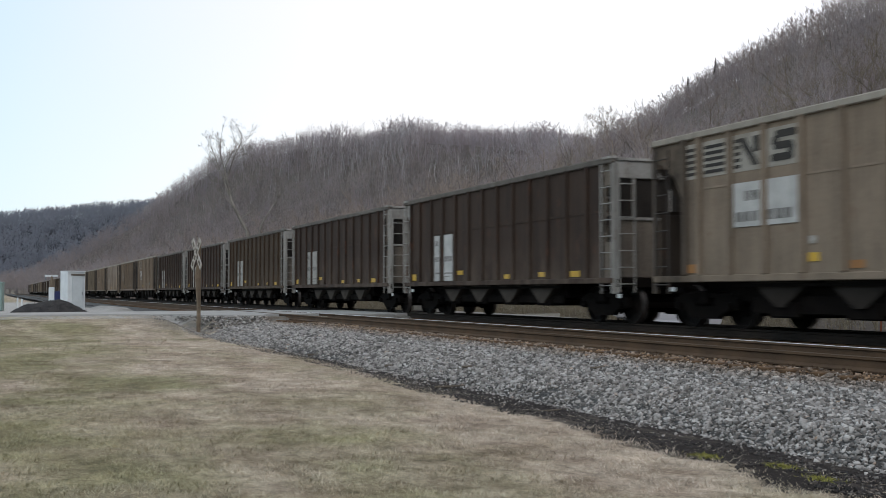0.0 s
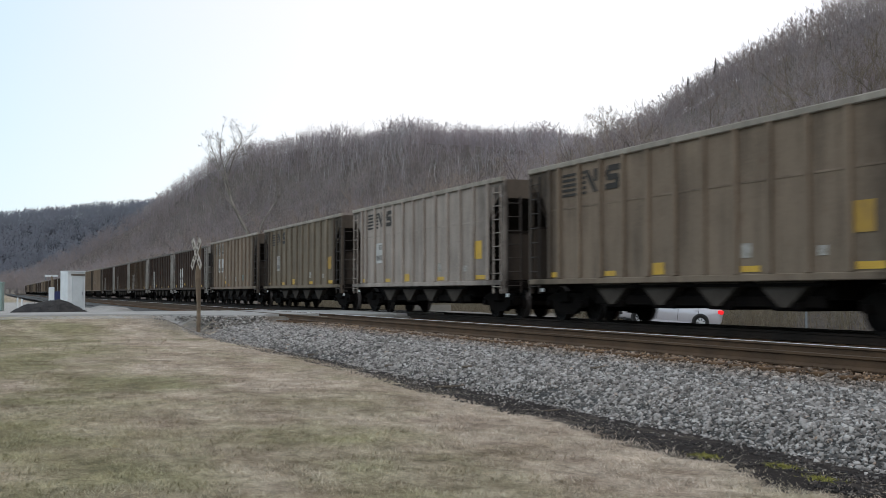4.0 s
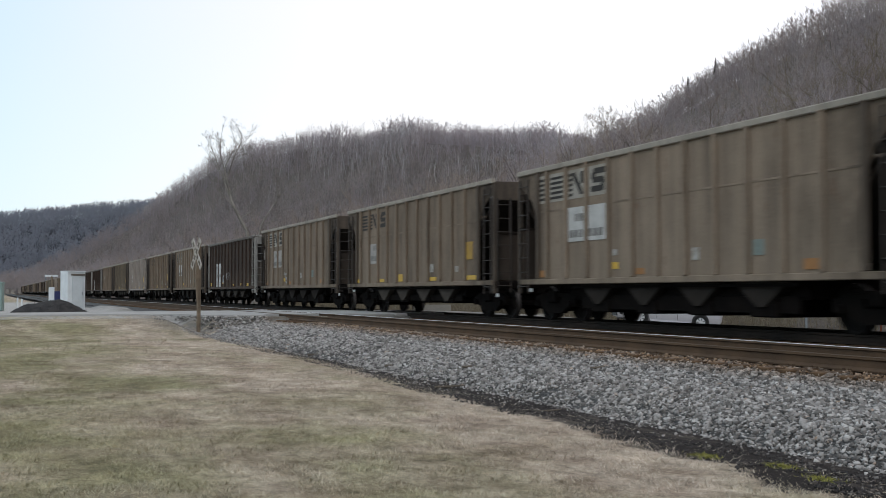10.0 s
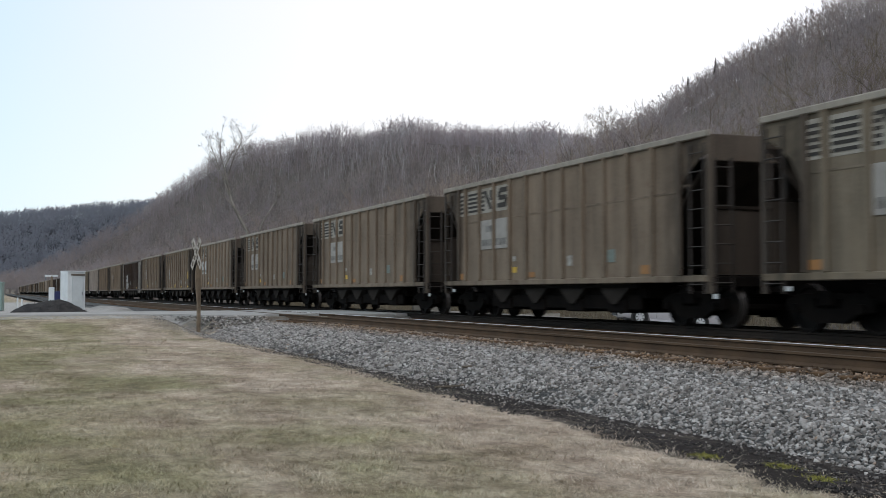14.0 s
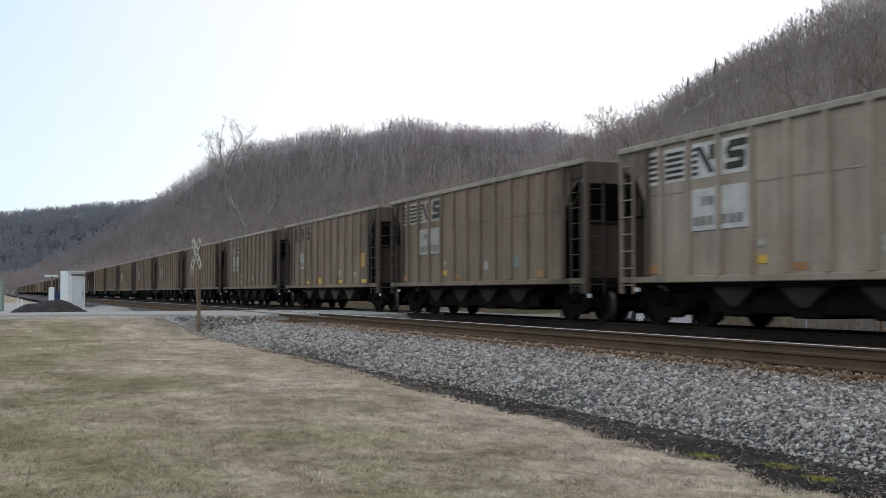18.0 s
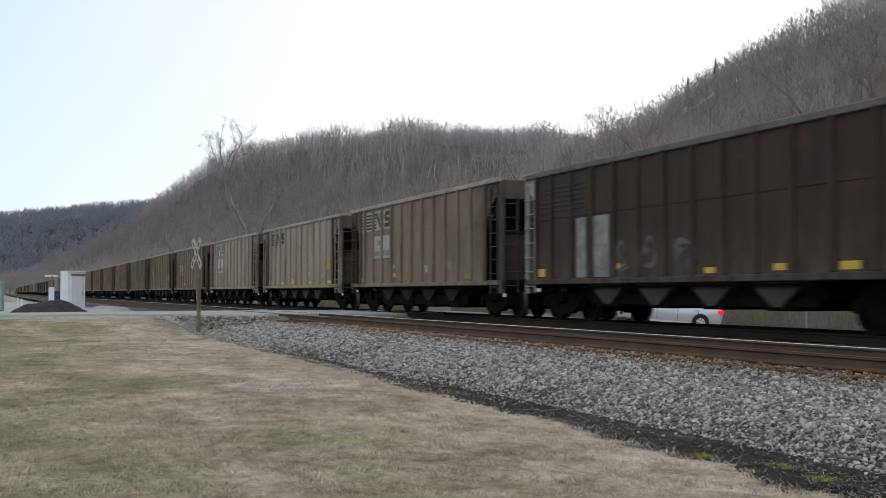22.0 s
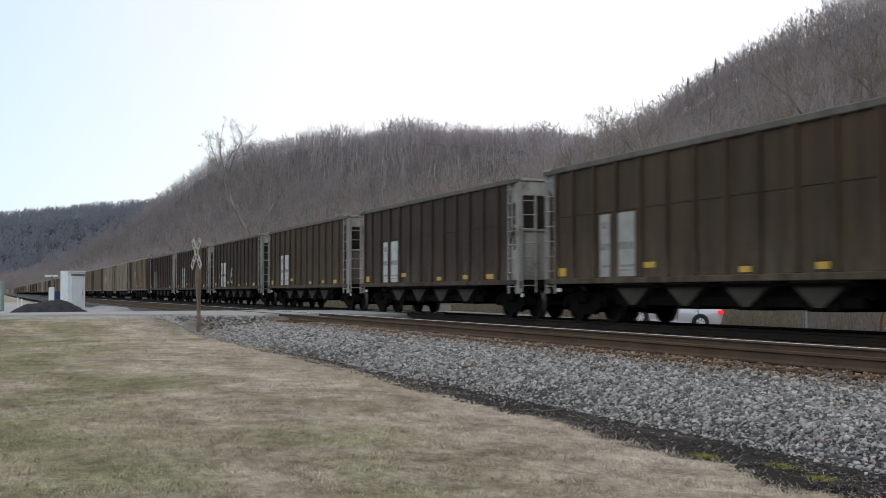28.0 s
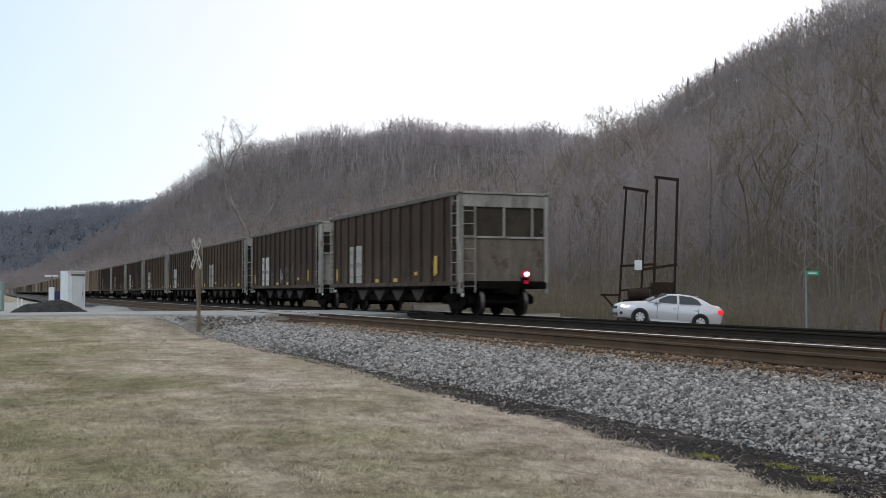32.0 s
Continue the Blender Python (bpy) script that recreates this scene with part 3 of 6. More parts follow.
# road over the crossing
def make_road():
    bm = bmesh.new()
    xs = [-60, -40, -25, -15, -8, -3, 0, 3, 5, 6, 6.4, 6.8, 8.2, 8.8] + [16.45, 18, 19.5, 21, 22.5, 24, 26, 28, 30, 33, 37, 44]
    def strip(xa):
        rows = []
        for x in xa:
            wob = 0.12 * noise.noise((x * 0.7, 1.0, 0))
            e0, e1 = road_edges(x)
            z = road_z(x)
            rows.append([bm.verts.new(p) for p in ((x, e0 - 0.05 + wob, z - 0.14), (x, e0 + wob, z), (x, (e0 + e1) / 2, z + 0.03), (x, e1 + wob, z), (x, e1 + 0.05 + wob, z - 0.14))])
        for r0, r1 in zip(rows, rows[1:]):
            for i in range(4):
                bm.faces.new((r0[i], r1[i], r1[i + 1], r0[i + 1]))
    strip(xs[:14])
    strip(xs[14:])
    tagged(part("road", bm, ASPHALT), "pale worn asphalt road climbing to the crossing", "road", kind="structure")


make_road()


# ---------------------------------------------------------------- tracks
NEAR_TRACK, FAR_TRACK = 10.20, 15.03
RAIL_AT = 0.755


def rail_profile():
    half = [(0.036, 0.0), (0.037, -0.03), (0.010, -0.045), (0.009, -0.125), (0.070, -0.155), (0.070, -0.172)]
    return half + [(-x, z) for x, z in half[::-1]]


def ballast_profile(y):
    def wob(k, s):
        return s * (noise.noise((y * 0.55, k, 0)) + 0.6 * noise.noise((y * 1.7, k, 3)))
    toe = float(np.interp(y, (0, 12, 16, 20, 33, 45, 60), (6.5, 6.48, 6.6, 6.48, 6.5, 6.6, 7.2))) + wob(1, 0.16)
    return [(toe, -0.66), (toe + 0.35, -0.53 + wob(2, 0.03)), (max(7.0, toe + 0.8), -0.43 + wob(3, 0.05)), (8.0, -0.37 + wob(4, 0.03)), (8.5, -0.30), (8.75, -0.262), (9.0, -0.228), (9.3, -0.215), (11.1, -0.22), (12.5, -0.24), (13.3, -0.24), (14.2, -0.2), (16.6, -0.2), (17.1, -0.22), (18.6, -0.8), (19.6, -1.35)]


def make_ballast():
    bm = bmesh.new()
    ys = [-40 + 0.5 * i for i in range(220)] + list(range(70, 1300, 20))
    prev = None
    for y in ys:
        row = [bm.verts.new((x, y, z)) for x, z in ballast_profile(y)]
        if prev:
            for i in range(len(row) - 1):
                bm.faces.new((prev[i], prev[i + 1], row[i + 1], row[i]))
        prev = row
    ob = part("ballast", bm, BED)
    tagged(ob, "grey crushed stone track bed with dark brown middle", "track bed", kind="structure")


def cube_stones(centres, sizes, rng):
    """Angular stones: skewed little blocks."""
    base = np.array([(x, y, z) for x in (-1, 1) for y in (-1, 1) for z in (-1, 1)], float)
    quads = np.array([(0, 1, 3), (0, 3, 2), (4, 6, 7), (4, 7, 5), (0, 4, 5), (0, 5, 1), (2, 3, 7), (2, 7, 6), (0, 2, 6), (0, 6, 4), (1, 5, 7), (1, 7, 3)])
    n = len(centres)
    v = base[None] * (0.35 + 0.65 * rng.random((n, 8, 3)))
    v *= (sizes[:, None] * (0.55 + 0.85 * rng.random((n, 3))))[:, None, :]
    q = rng.normal(size=(n, 4))
    q /= np.linalg.norm(q, axis=1)[:, None]
    w, x, y, z = q.T
    r = np.stack([1 - 2 * (y * y + z * z), 2 * (x * y - z * w), 2 * (x * z + y * w), 2 * (x * y + z * w), 1 - 2 * (x * x + z * z), 2 * (y * z - x * w), 2 * (x * z - y * w), 2 * (y * z + x * w), 1 - 2 * (x * x + y * y)], 1).reshape(n, 3, 3)
    v = np.einsum("nij,nkj->nki", r, v) * np.array((1.0, 1.0, 0.85)) + centres[:, None, :]
    f = quads[None] + (np.arange(n) * 8)[:, None, None]
    return v.reshape(-1, 3), f.reshape(-1, 3)


def shards(centres, sizes, rng, flat=1.0):
    """Crushed stone: sharp five-cornered chips."""
    base = np.array([(1, 0, 0), (-0.5, 0.87, 0), (-0.5, -0.87, 0), (0, 0, 0.85), (0, 0, -0.85)])
    tris = np.array([(0, 1, 3), (1, 2, 3), (2, 0, 3), (1, 0, 4), (2, 1, 4), (0, 2, 4)])
    n = len(centres)
    v = base[None] * (0.7 + 0.6 * rng.random((n, 5, 1))) + rng.normal(0, 0.16, (n, 5, 3))
    v *= (sizes[:, None] * (0.75 + 0.55 * rng.random((n, 3))))[:, None, :]
    q = rng.normal(size=(n, 4))
    q /= np.linalg.norm(q, axis=1)[:, None]
    w, x, y, z = q.T
    r = np.stack([1 - 2 * (y * y + z * z), 2 * (x * y - z * w), 2 * (x * z + y * w), 2 * (x * y + z * w), 1 - 2 * (x * x + z * z), 2 * (y * z - x * w), 2 * (x * z - y * w), 2 * (y * z + x * w), 1 - 2 * (x * x + y * y)], 1).reshape(n, 3, 3)
    v = np.einsum("nij,nkj->nki", r, v)
    v[:, :, 2] *= flat
    v = v + centres[:, None, :]
    f = tris[None] + (np.arange(n) * 5)[:, None, None]
    return v.reshape(-1, 3), f.reshape(-1, 3)


def make_stones():
    rng = np.random.default_rng(4)
    pts = []
    def scatter(n, x0, x1, y0, y1):
        xs = rng.uniform(x0, x1, n)
        ys = rng.uniform(y0, y1, n)
        for x, y in zip(xs, ys):
            prof = ballast_profile(y)
            if x < prof[0][0] + 0.25 * rng.random() ** 2 - 0.12:
                continue
            px = [p[0] for p in prof]
            pts.append((x, y, float(np.interp(x, px, [p[1] for p in prof])) + rng.uniform(-0.022, 0.014) + (0.022 if x > 8.68 else 0.0)))
    scatter(27000, 6.0, 8.8, 4.5, 12)
    scatter(26000, 6.0, 8.8, 12, 22)
    scatter(16000, 6.1, 8.8, 22, 39)
    scatter(9000, 8.68, 9.36, 4, 34)
    # stones strayed onto the dirt
    for x, y in zip(6.45 - 0.8 * rng.random(700) ** 4, rng.uniform(4, 20, 700)):
        pts.append((x, y, land(x, y) + 0.005))
    # the shoulder spreads out over the ground towards the crossing
    for x, y in zip(rng.uniform(4.8, 8.7, 12000), rng.uniform(26, 42.4, 12000)):
        edge = float(np.interp(y, (26, 30.5, 36, 38.5), (6.25, 5.95, 5.45, 5.25))) + 0.5 * noise.noise((x * 0.9, y * 0.5, 2.0))
        if y < road_edges(x)[0] - 0.1 and x > edge + 0.9 * rng.random() ** 3:
            prof = ballast_profile(y)
            pts.append((x, y, max(land(x, y), float(np.interp(x, [q[0] for q in prof], [q[1] for q in prof]))) + rng.uniform(-0.01, 0.02)))
    c = np.array(pts)
    far = np.clip((c[:, 1] - 12) / 60, 0, 1)
    toe_share = np.clip((c[:, 0] - 6.0) / 1.2, 0, 1)
    s = (0.017 + 0.026 * rng.random(len(c)) ** 1.4) * (1 + 1.0 * far) * (0.55 + 0.45 * toe_share) * np.where(c[:, 0] > 8.7, 0.8, 1.0)
    chip = rng.random(len(c)) < 0.35
    v, f = cube_stones(c[~chip], 0.9 * s[~chip], rng)
    v2, f2 = shards(c[chip] + np.array((0, 0, 0.004)), 1.1 * s[chip], rng, 0.75)
    v, f = np.concatenate([v, v2]), np.concatenate([f, f2 + len(v)])
    tagged(part("ballast_stones", from_arrays(v, f), STONE), "loose angular grey limestone ballast on the shoulder", "gravel", kind="stuff")


def make_tracks():
    tie_mesh = solid(box(-1.3, 1.3, -0.115, 0.115, -0.36, -0.178, 0.012))
    plate = bmesh.new()
    add_box(plate, -0.19, 0.19, -0.09, 0.09, -0.178, -0.168)
    for sx in (-1, 1):
        for sy in (-0.05, 0.05):
            add_box(plate, sx * 0.085 - 0.012, sx * 0.085 + 0.012, sy - 0.012, sy + 0.012, -0.168, -0.145)
    plate_mesh = solid(plate)
    prof = rail_profile()
    for name, cx, n, word in (("track_near", NEAR_TRACK, 150, "empty track with polished rail tops on dark timber ties"), ("track_far", FAR_TRACK, 90, "rusty track under the coal train on dark timber ties")):
        t = thing(name, pose(cx, 0, 0), word, "railway track", kind="structure")
        for s in (-1, 1):
            r = part("rail", prism([(s * RAIL_AT + a, b) for a, b in prof], "y", -45, 1250), RAIL_RUST if cx < 12 else RAIL_DARK, t)
            part("rail_head", prism([(s * RAIL_AT - 0.034, -0.008), (s * RAIL_AT - 0.028, 0.001), (s * RAIL_AT, 0.005), (s * RAIL_AT + 0.028, 0.001), (s * RAIL_AT + 0.034, -0.008)], "y", -45, 1250), (RAIL_GLINT if s > 0 else RAIL_DULL) if cx < 12 else WHEEL, r, "worn running surface")
        rng = random.Random(int(cx))
        for i in range(n):
            y = 0.5 + 0.51 * i
            tie = part("tie", tie_mesh, TIE, t, m=pose(rng.uniform(-0.05, 0.05), y + rng.uniform(-0.03, 0.03), rng.uniform(-0.012, 0.0), 0, 0, rng.uniform(-1, 1)))
            if n == 150 and i < 80:
                part("tie_plate", plate_mesh, RAIL_RUST, tie, m=pose(-RAIL_AT, 0, 0))
        bm = bmesh.new()
        for i in range(260):
            y = 0.5 + 0.51 * (n + i)
            add_box(bm, -1.3, 1.3, y - 0.115, y + 0.115, -0.36, -0.18)
        tagged(part("far_ties", bm, TIE, t), kind="stuff")
    # timber planks of the crossing between the rails
    for cx in (NEAR_TRACK, FAR_TRACK):
        t = thing("level_crossing", pose(cx, 44.0, 0), "worn timber and asphalt crossing planks flush with the rails", "crossing")
        spans = [(-1.25, -0.80), (-0.66, -0.23), (-0.21, 0.21), (0.23, 0.66), (0.80, 1.25)]
        for a, b in spans:
            part("plank", box(a, b, -4.6, 4.2, -0.175, -0.012, 0.01), ASPHALT, t)
    t = tagged(part("crossing_infill", box(11.47, 13.76, 39.6, 48.2, -0.3, -0.02, 0.02), ASPHALT), "asphalt fill between the two tracks at the crossing", "road", kind="structure")


make_ballast()
make_stones()
make_tracks()

# ---------------------------------------------------------------- the coal train
CAR_PITCH = 16.18
LAST_REAR = 32.6       # where the last car's rear end stands at 32 s
HALF = 7.25            # half the body's length
TOP = 3.95
TALL = 4.07             # top of the rounded hoppers
MESHES = {}


def cached(key, build):
    if key not in MESHES:
        made = build()
        MESHES[key] = solid(made) if isinstance(made, bmesh.types.BMesh) else made
    return MESHES[key]


def wheelset_mesh():
    bm = bmesh.new()
    def ring_wheel(cx, s):
        outline = [(-0.05, 0.0), (-0.05, 0.16), (0.02, 0.22), (0.02, 0.38), (-0.06, 0.40), (-0.065, 0.457), (0.055, 0.462), (0.07, 0.487), (0.085, 0.487), (0.085, 0.0)]
        n = 18
        rows = []
        for x, r in outline:
            rows.append([bm.verts.new((cx + s * x, r * math.cos(2 * math.pi * i / n), r * math.sin(2 * math.pi * i / n))) for i in range(n)])
        for k in range(len(rows) - 1):
            for i in range(n):
                j = (i + 1) % n
                f = bm.faces.new((rows[k][i], rows[k][j], rows[k + 1][j], rows[k + 1][i]))
                f.material_index = 1 if k == 5 else 0
    ring_wheel(-0.755, 1)
    ring_wheel(0.755, -1)
    add_rod(bm, (-1.02, 0, 0), (1.02, 0, 0), 0.085, sides=8)
    bmesh.ops.remove_doubles(bm, verts=bm.verts[:], dist=0.0001)
    bmesh.ops.recalc_face_normals(bm, faces=bm.faces[:])
    me = solid(bm)
    me.materials.append(TREAD)
    return me


def side_frame_mesh():
    out = [(-1.12, 0.62), (-1.12, 0.40), (-0.72, 0.36), (-0.42, 0.20), (0.42, 0.20), (0.72, 0.36), (1.12, 0.40), (1.12, 0.62), (0.72, 0.74), (0.42, 0.72), (0.3, 0.46), (-0.3, 0.46), (-0.42, 0.72), (-0.72, 0.74)]
    bm = prism(out, "x", -0.08, 0.08)
    for y in (-0.16, 0.0, 0.16):
        add_rod(bm, (0, y, 0.46), (0, y, 0.66), 0.065, sides=8)
    add_box(bm, -0.1, 0.1, -0.42, 0.42, 0.64, 0.74)
    return bm


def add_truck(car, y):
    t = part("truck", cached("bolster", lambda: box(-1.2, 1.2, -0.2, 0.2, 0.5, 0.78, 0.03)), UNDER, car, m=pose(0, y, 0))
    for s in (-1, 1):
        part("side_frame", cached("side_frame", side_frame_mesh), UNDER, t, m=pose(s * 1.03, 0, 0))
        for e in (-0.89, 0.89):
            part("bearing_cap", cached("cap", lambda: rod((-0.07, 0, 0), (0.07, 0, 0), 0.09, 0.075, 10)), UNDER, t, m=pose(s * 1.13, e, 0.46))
    # near-black boxes fill the truck between its side frames
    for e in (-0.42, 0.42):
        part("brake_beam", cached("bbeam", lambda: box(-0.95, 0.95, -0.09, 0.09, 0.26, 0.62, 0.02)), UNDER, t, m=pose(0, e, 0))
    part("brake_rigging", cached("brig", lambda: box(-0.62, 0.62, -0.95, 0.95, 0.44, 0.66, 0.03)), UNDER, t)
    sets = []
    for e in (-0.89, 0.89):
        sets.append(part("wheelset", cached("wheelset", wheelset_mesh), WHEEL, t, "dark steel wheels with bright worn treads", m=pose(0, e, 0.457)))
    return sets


def ladder_mesh(n, z0, z1, w, r=0.014):
    bm = bmesh.new()
    for y in (-w / 2, w / 2):
        add_box(bm, -0.02, 0.02, y - 0.016, y + 0.016, z0, z1)
    for i in range(n):
        z = z0 + (z1 - z0) * (i + 0.5) / n
        add_rod(bm, (-0.03, -w / 2, z), (-0.03, w / 2, z), r, sides=5)
    return bm


def coupler_mesh():
    bm = box(-0.11, 0.11, 6.9, 7.85, 0.74, 0.96, 0.02)
    add_prism(bm, [(-0.17, 7.8), (0.16, 7.8), (0.17, 8.0), (0.02, 8.13), (-0.02, 8.0), (-0.17, 7.98)], "z", 0.70, 1.0)
    add_rod(bm, (-0.3, 7.3, 0.72), (-0.28, 8.0, 0.5), 0.03, sides=5)
    return bm


def chute_mesh(y):
    out = [(y - 1.03, 1.03), (y + 1.03, 1.03), (y + 0.72, 0.88), (y + 0.12, 0.47), (y - 0.12, 0.47), (y - 0.72, 0.88)]
    return prism(out, "x", -1.40, 1.40)


def coal_mesh():
    rng = random.Random(5)
    bm = bmesh.new()
    nx, ny = 8, 36
    g = [[bm.verts.new((-1.46 + 2.92 * i / nx, -7.0 + 14.0 * j / ny, 3.50 + 0.32 * math.sin(math.pi * i / nx) * (0.8 + 0.2 * math.sin(j * 1.1)) * min(1, j / 4, (ny - j) / 4) + rng.uniform(-0.04, 0.04))) for j in range(ny + 1)] for i in range(nx + 1)]
    for i in range(nx):
        for j in range(ny):
            bm.faces.new((g[i][j], g[i + 1][j], g[i + 1][j + 1], g[i][j + 1]))
    return bm


def slab(x, y0, y1, z0, z1, t=0.006):
    """A thin painted plate on a car's side; x is the side's outer face, on either side."""
    s = 1 if x > 0 else -1
    return box(min(x, x + s * t), max(x, x + s * t), y0, y1, z0, z1)


def common_running_gear(car, high_gates):
    sets = add_truck(car, 5.95) + add_truck(car, -5.95)
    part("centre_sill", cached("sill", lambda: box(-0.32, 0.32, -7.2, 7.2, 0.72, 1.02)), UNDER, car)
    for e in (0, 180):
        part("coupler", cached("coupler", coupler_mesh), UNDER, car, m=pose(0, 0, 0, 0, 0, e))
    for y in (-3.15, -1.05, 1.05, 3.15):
        c = part("discharge_chute", cached("chute", lambda: chute_mesh(0)), CHUTE if high_gates else CHUTE_BLACK, car, "dark grey discharge chute", m=pose(0, y, 0))
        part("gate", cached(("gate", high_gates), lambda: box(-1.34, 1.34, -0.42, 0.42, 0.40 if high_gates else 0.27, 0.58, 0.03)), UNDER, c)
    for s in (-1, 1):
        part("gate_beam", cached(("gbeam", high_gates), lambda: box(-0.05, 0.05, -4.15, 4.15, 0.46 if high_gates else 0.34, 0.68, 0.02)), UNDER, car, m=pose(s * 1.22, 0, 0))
    # solid near-black box that fills the gaps between the chutes
    part("hopper_floor", cached("hfill", lambda: box(-1.18, 1.18, -4.3, 4.3, 0.62, 1.04)), UNDER, car)
    # white blocks for the bright spots below the sill at either end
    part("tag_plate", cached("spotf", lambda: box(-0.012, 0.012, -0.10, 0.10, 0.77, 0.86, 0.004)), HUT_WHITE, car, "small bright white spot near the front", pose(-1.52, 6.55, 0))
    part("release_handle", cached("spotr", lambda: box(-0.012, 0.012, -0.07, 0.07, 0.62, 0.72, 0.004)), HUT_WHITE, car, "small bright white spot at the rear", pose(-1.45, -7.3, 0))
    part("brake_reservoir", cached("tank", lambda: rod((0, -0.6, 0), (0, 0.6, 0), 0.2, sides=10)), UNDER, car, m=pose(-0.9, 4.5, 0.72))
    part("coal_load", cached("coal", coal_mesh), COAL, car, "heaped black coal")
    return sets


def end_lattice(car, post_mat, panel_mat, sheet_mat, lower, corner_mat, low_mat, top_mat=None):
    for e in (0, 180):
        m = pose(0, 0, 0, 0, 0, e)
        part("slope_sheet", cached(("slope", lower), lambda: prism([(7.12, 3.40), (7.12, 3.47), (6.35 if lower else 4.75, 1.35), (6.35 if lower else 4.75, 1.28)], "x", -1.5, 1.5)), sheet_mat, car, "dark sloping end sheet", m)
        part("end_sill", cached("end_sill", lambda: box(-1.52, 1.52, 6.98, 7.27, 0.86, 1.08, 0.015)), UNDER, car, m=m)
        high = 3.85 if lower else 4.0
        part("end_top_panel", cached(("end_top", lower), lambda: box(-1.52, 1.52, 7.10, 7.20, 3.45, high, 0.012)), panel_mat, car, m=m)
        if top_mat:
            part("end_cap", cached("end_cap", lambda: box(-1.44, 1.44, 7.06, 7.24, 3.86, 3.93, 0.01)), top_mat, car, "bright silver cap along the top edge", m)
        part("end_cross_beam", cached("end_beam", lambda: box(-1.52, 1.52, 7.12, 7.18, 2.46, 2.53, 0.008)), panel_mat if lower else sheet_mat, car, m=m)
        for x in (-1.02, -0.02, 0.98):
            part("end_post", cached("end_post", lambda: box(-0.03, 0.03, 7.16, 7.22, 2.50, 3.52, 0.008)), post_mat, car, m=m @ pose(x, 0, 0))
        part("end_lower_sheet", cached("end_low", lambda: box(-1.44, 1.44, 7.08, 7.14, 1.1, 2.46, 0.01)), low_mat, car, "weathered end sheet with rust runs", m)
        for x in (-1.50, 1.50):
            part("corner_post", cached(("corner", lower), lambda: box(-0.05, 0.05, 7.15, 7.27, 0.72, high - 0.03, 0.012)), corner_mat, car, m=m @ pose(x, 0, 0))
        part("end_ladder", cached("ladder_end", lambda: ladder_mesh(7, 0.75, 3.5, 0.42)), post_mat, car, m=m @ pose(1.22, 7.27, 0, 0, 0, -90))


def bay_mesh(s, e):
    """The corner sheet beside the ladder, open in its upper half."""
    bm = bmesh.new()
    x0, x1 = min(s * 1.44, s * 1.47), max(s * 1.44, s * 1.47)
    for y0, y1, z0, z1 in ((6.6, 7.16, 1.1, 1.95), (6.6, 7.16, 3.30, 3.84), (6.6, 6.74, 1.95, 3.30), (7.06, 7.16, 1.95, 3.30), (6.74, 7.06, 2.58, 2.66)):
        add_box(bm, x0, x1, min(e * y0, e * y1), max(e * y0, e * y1), z0, z1)
    return bm


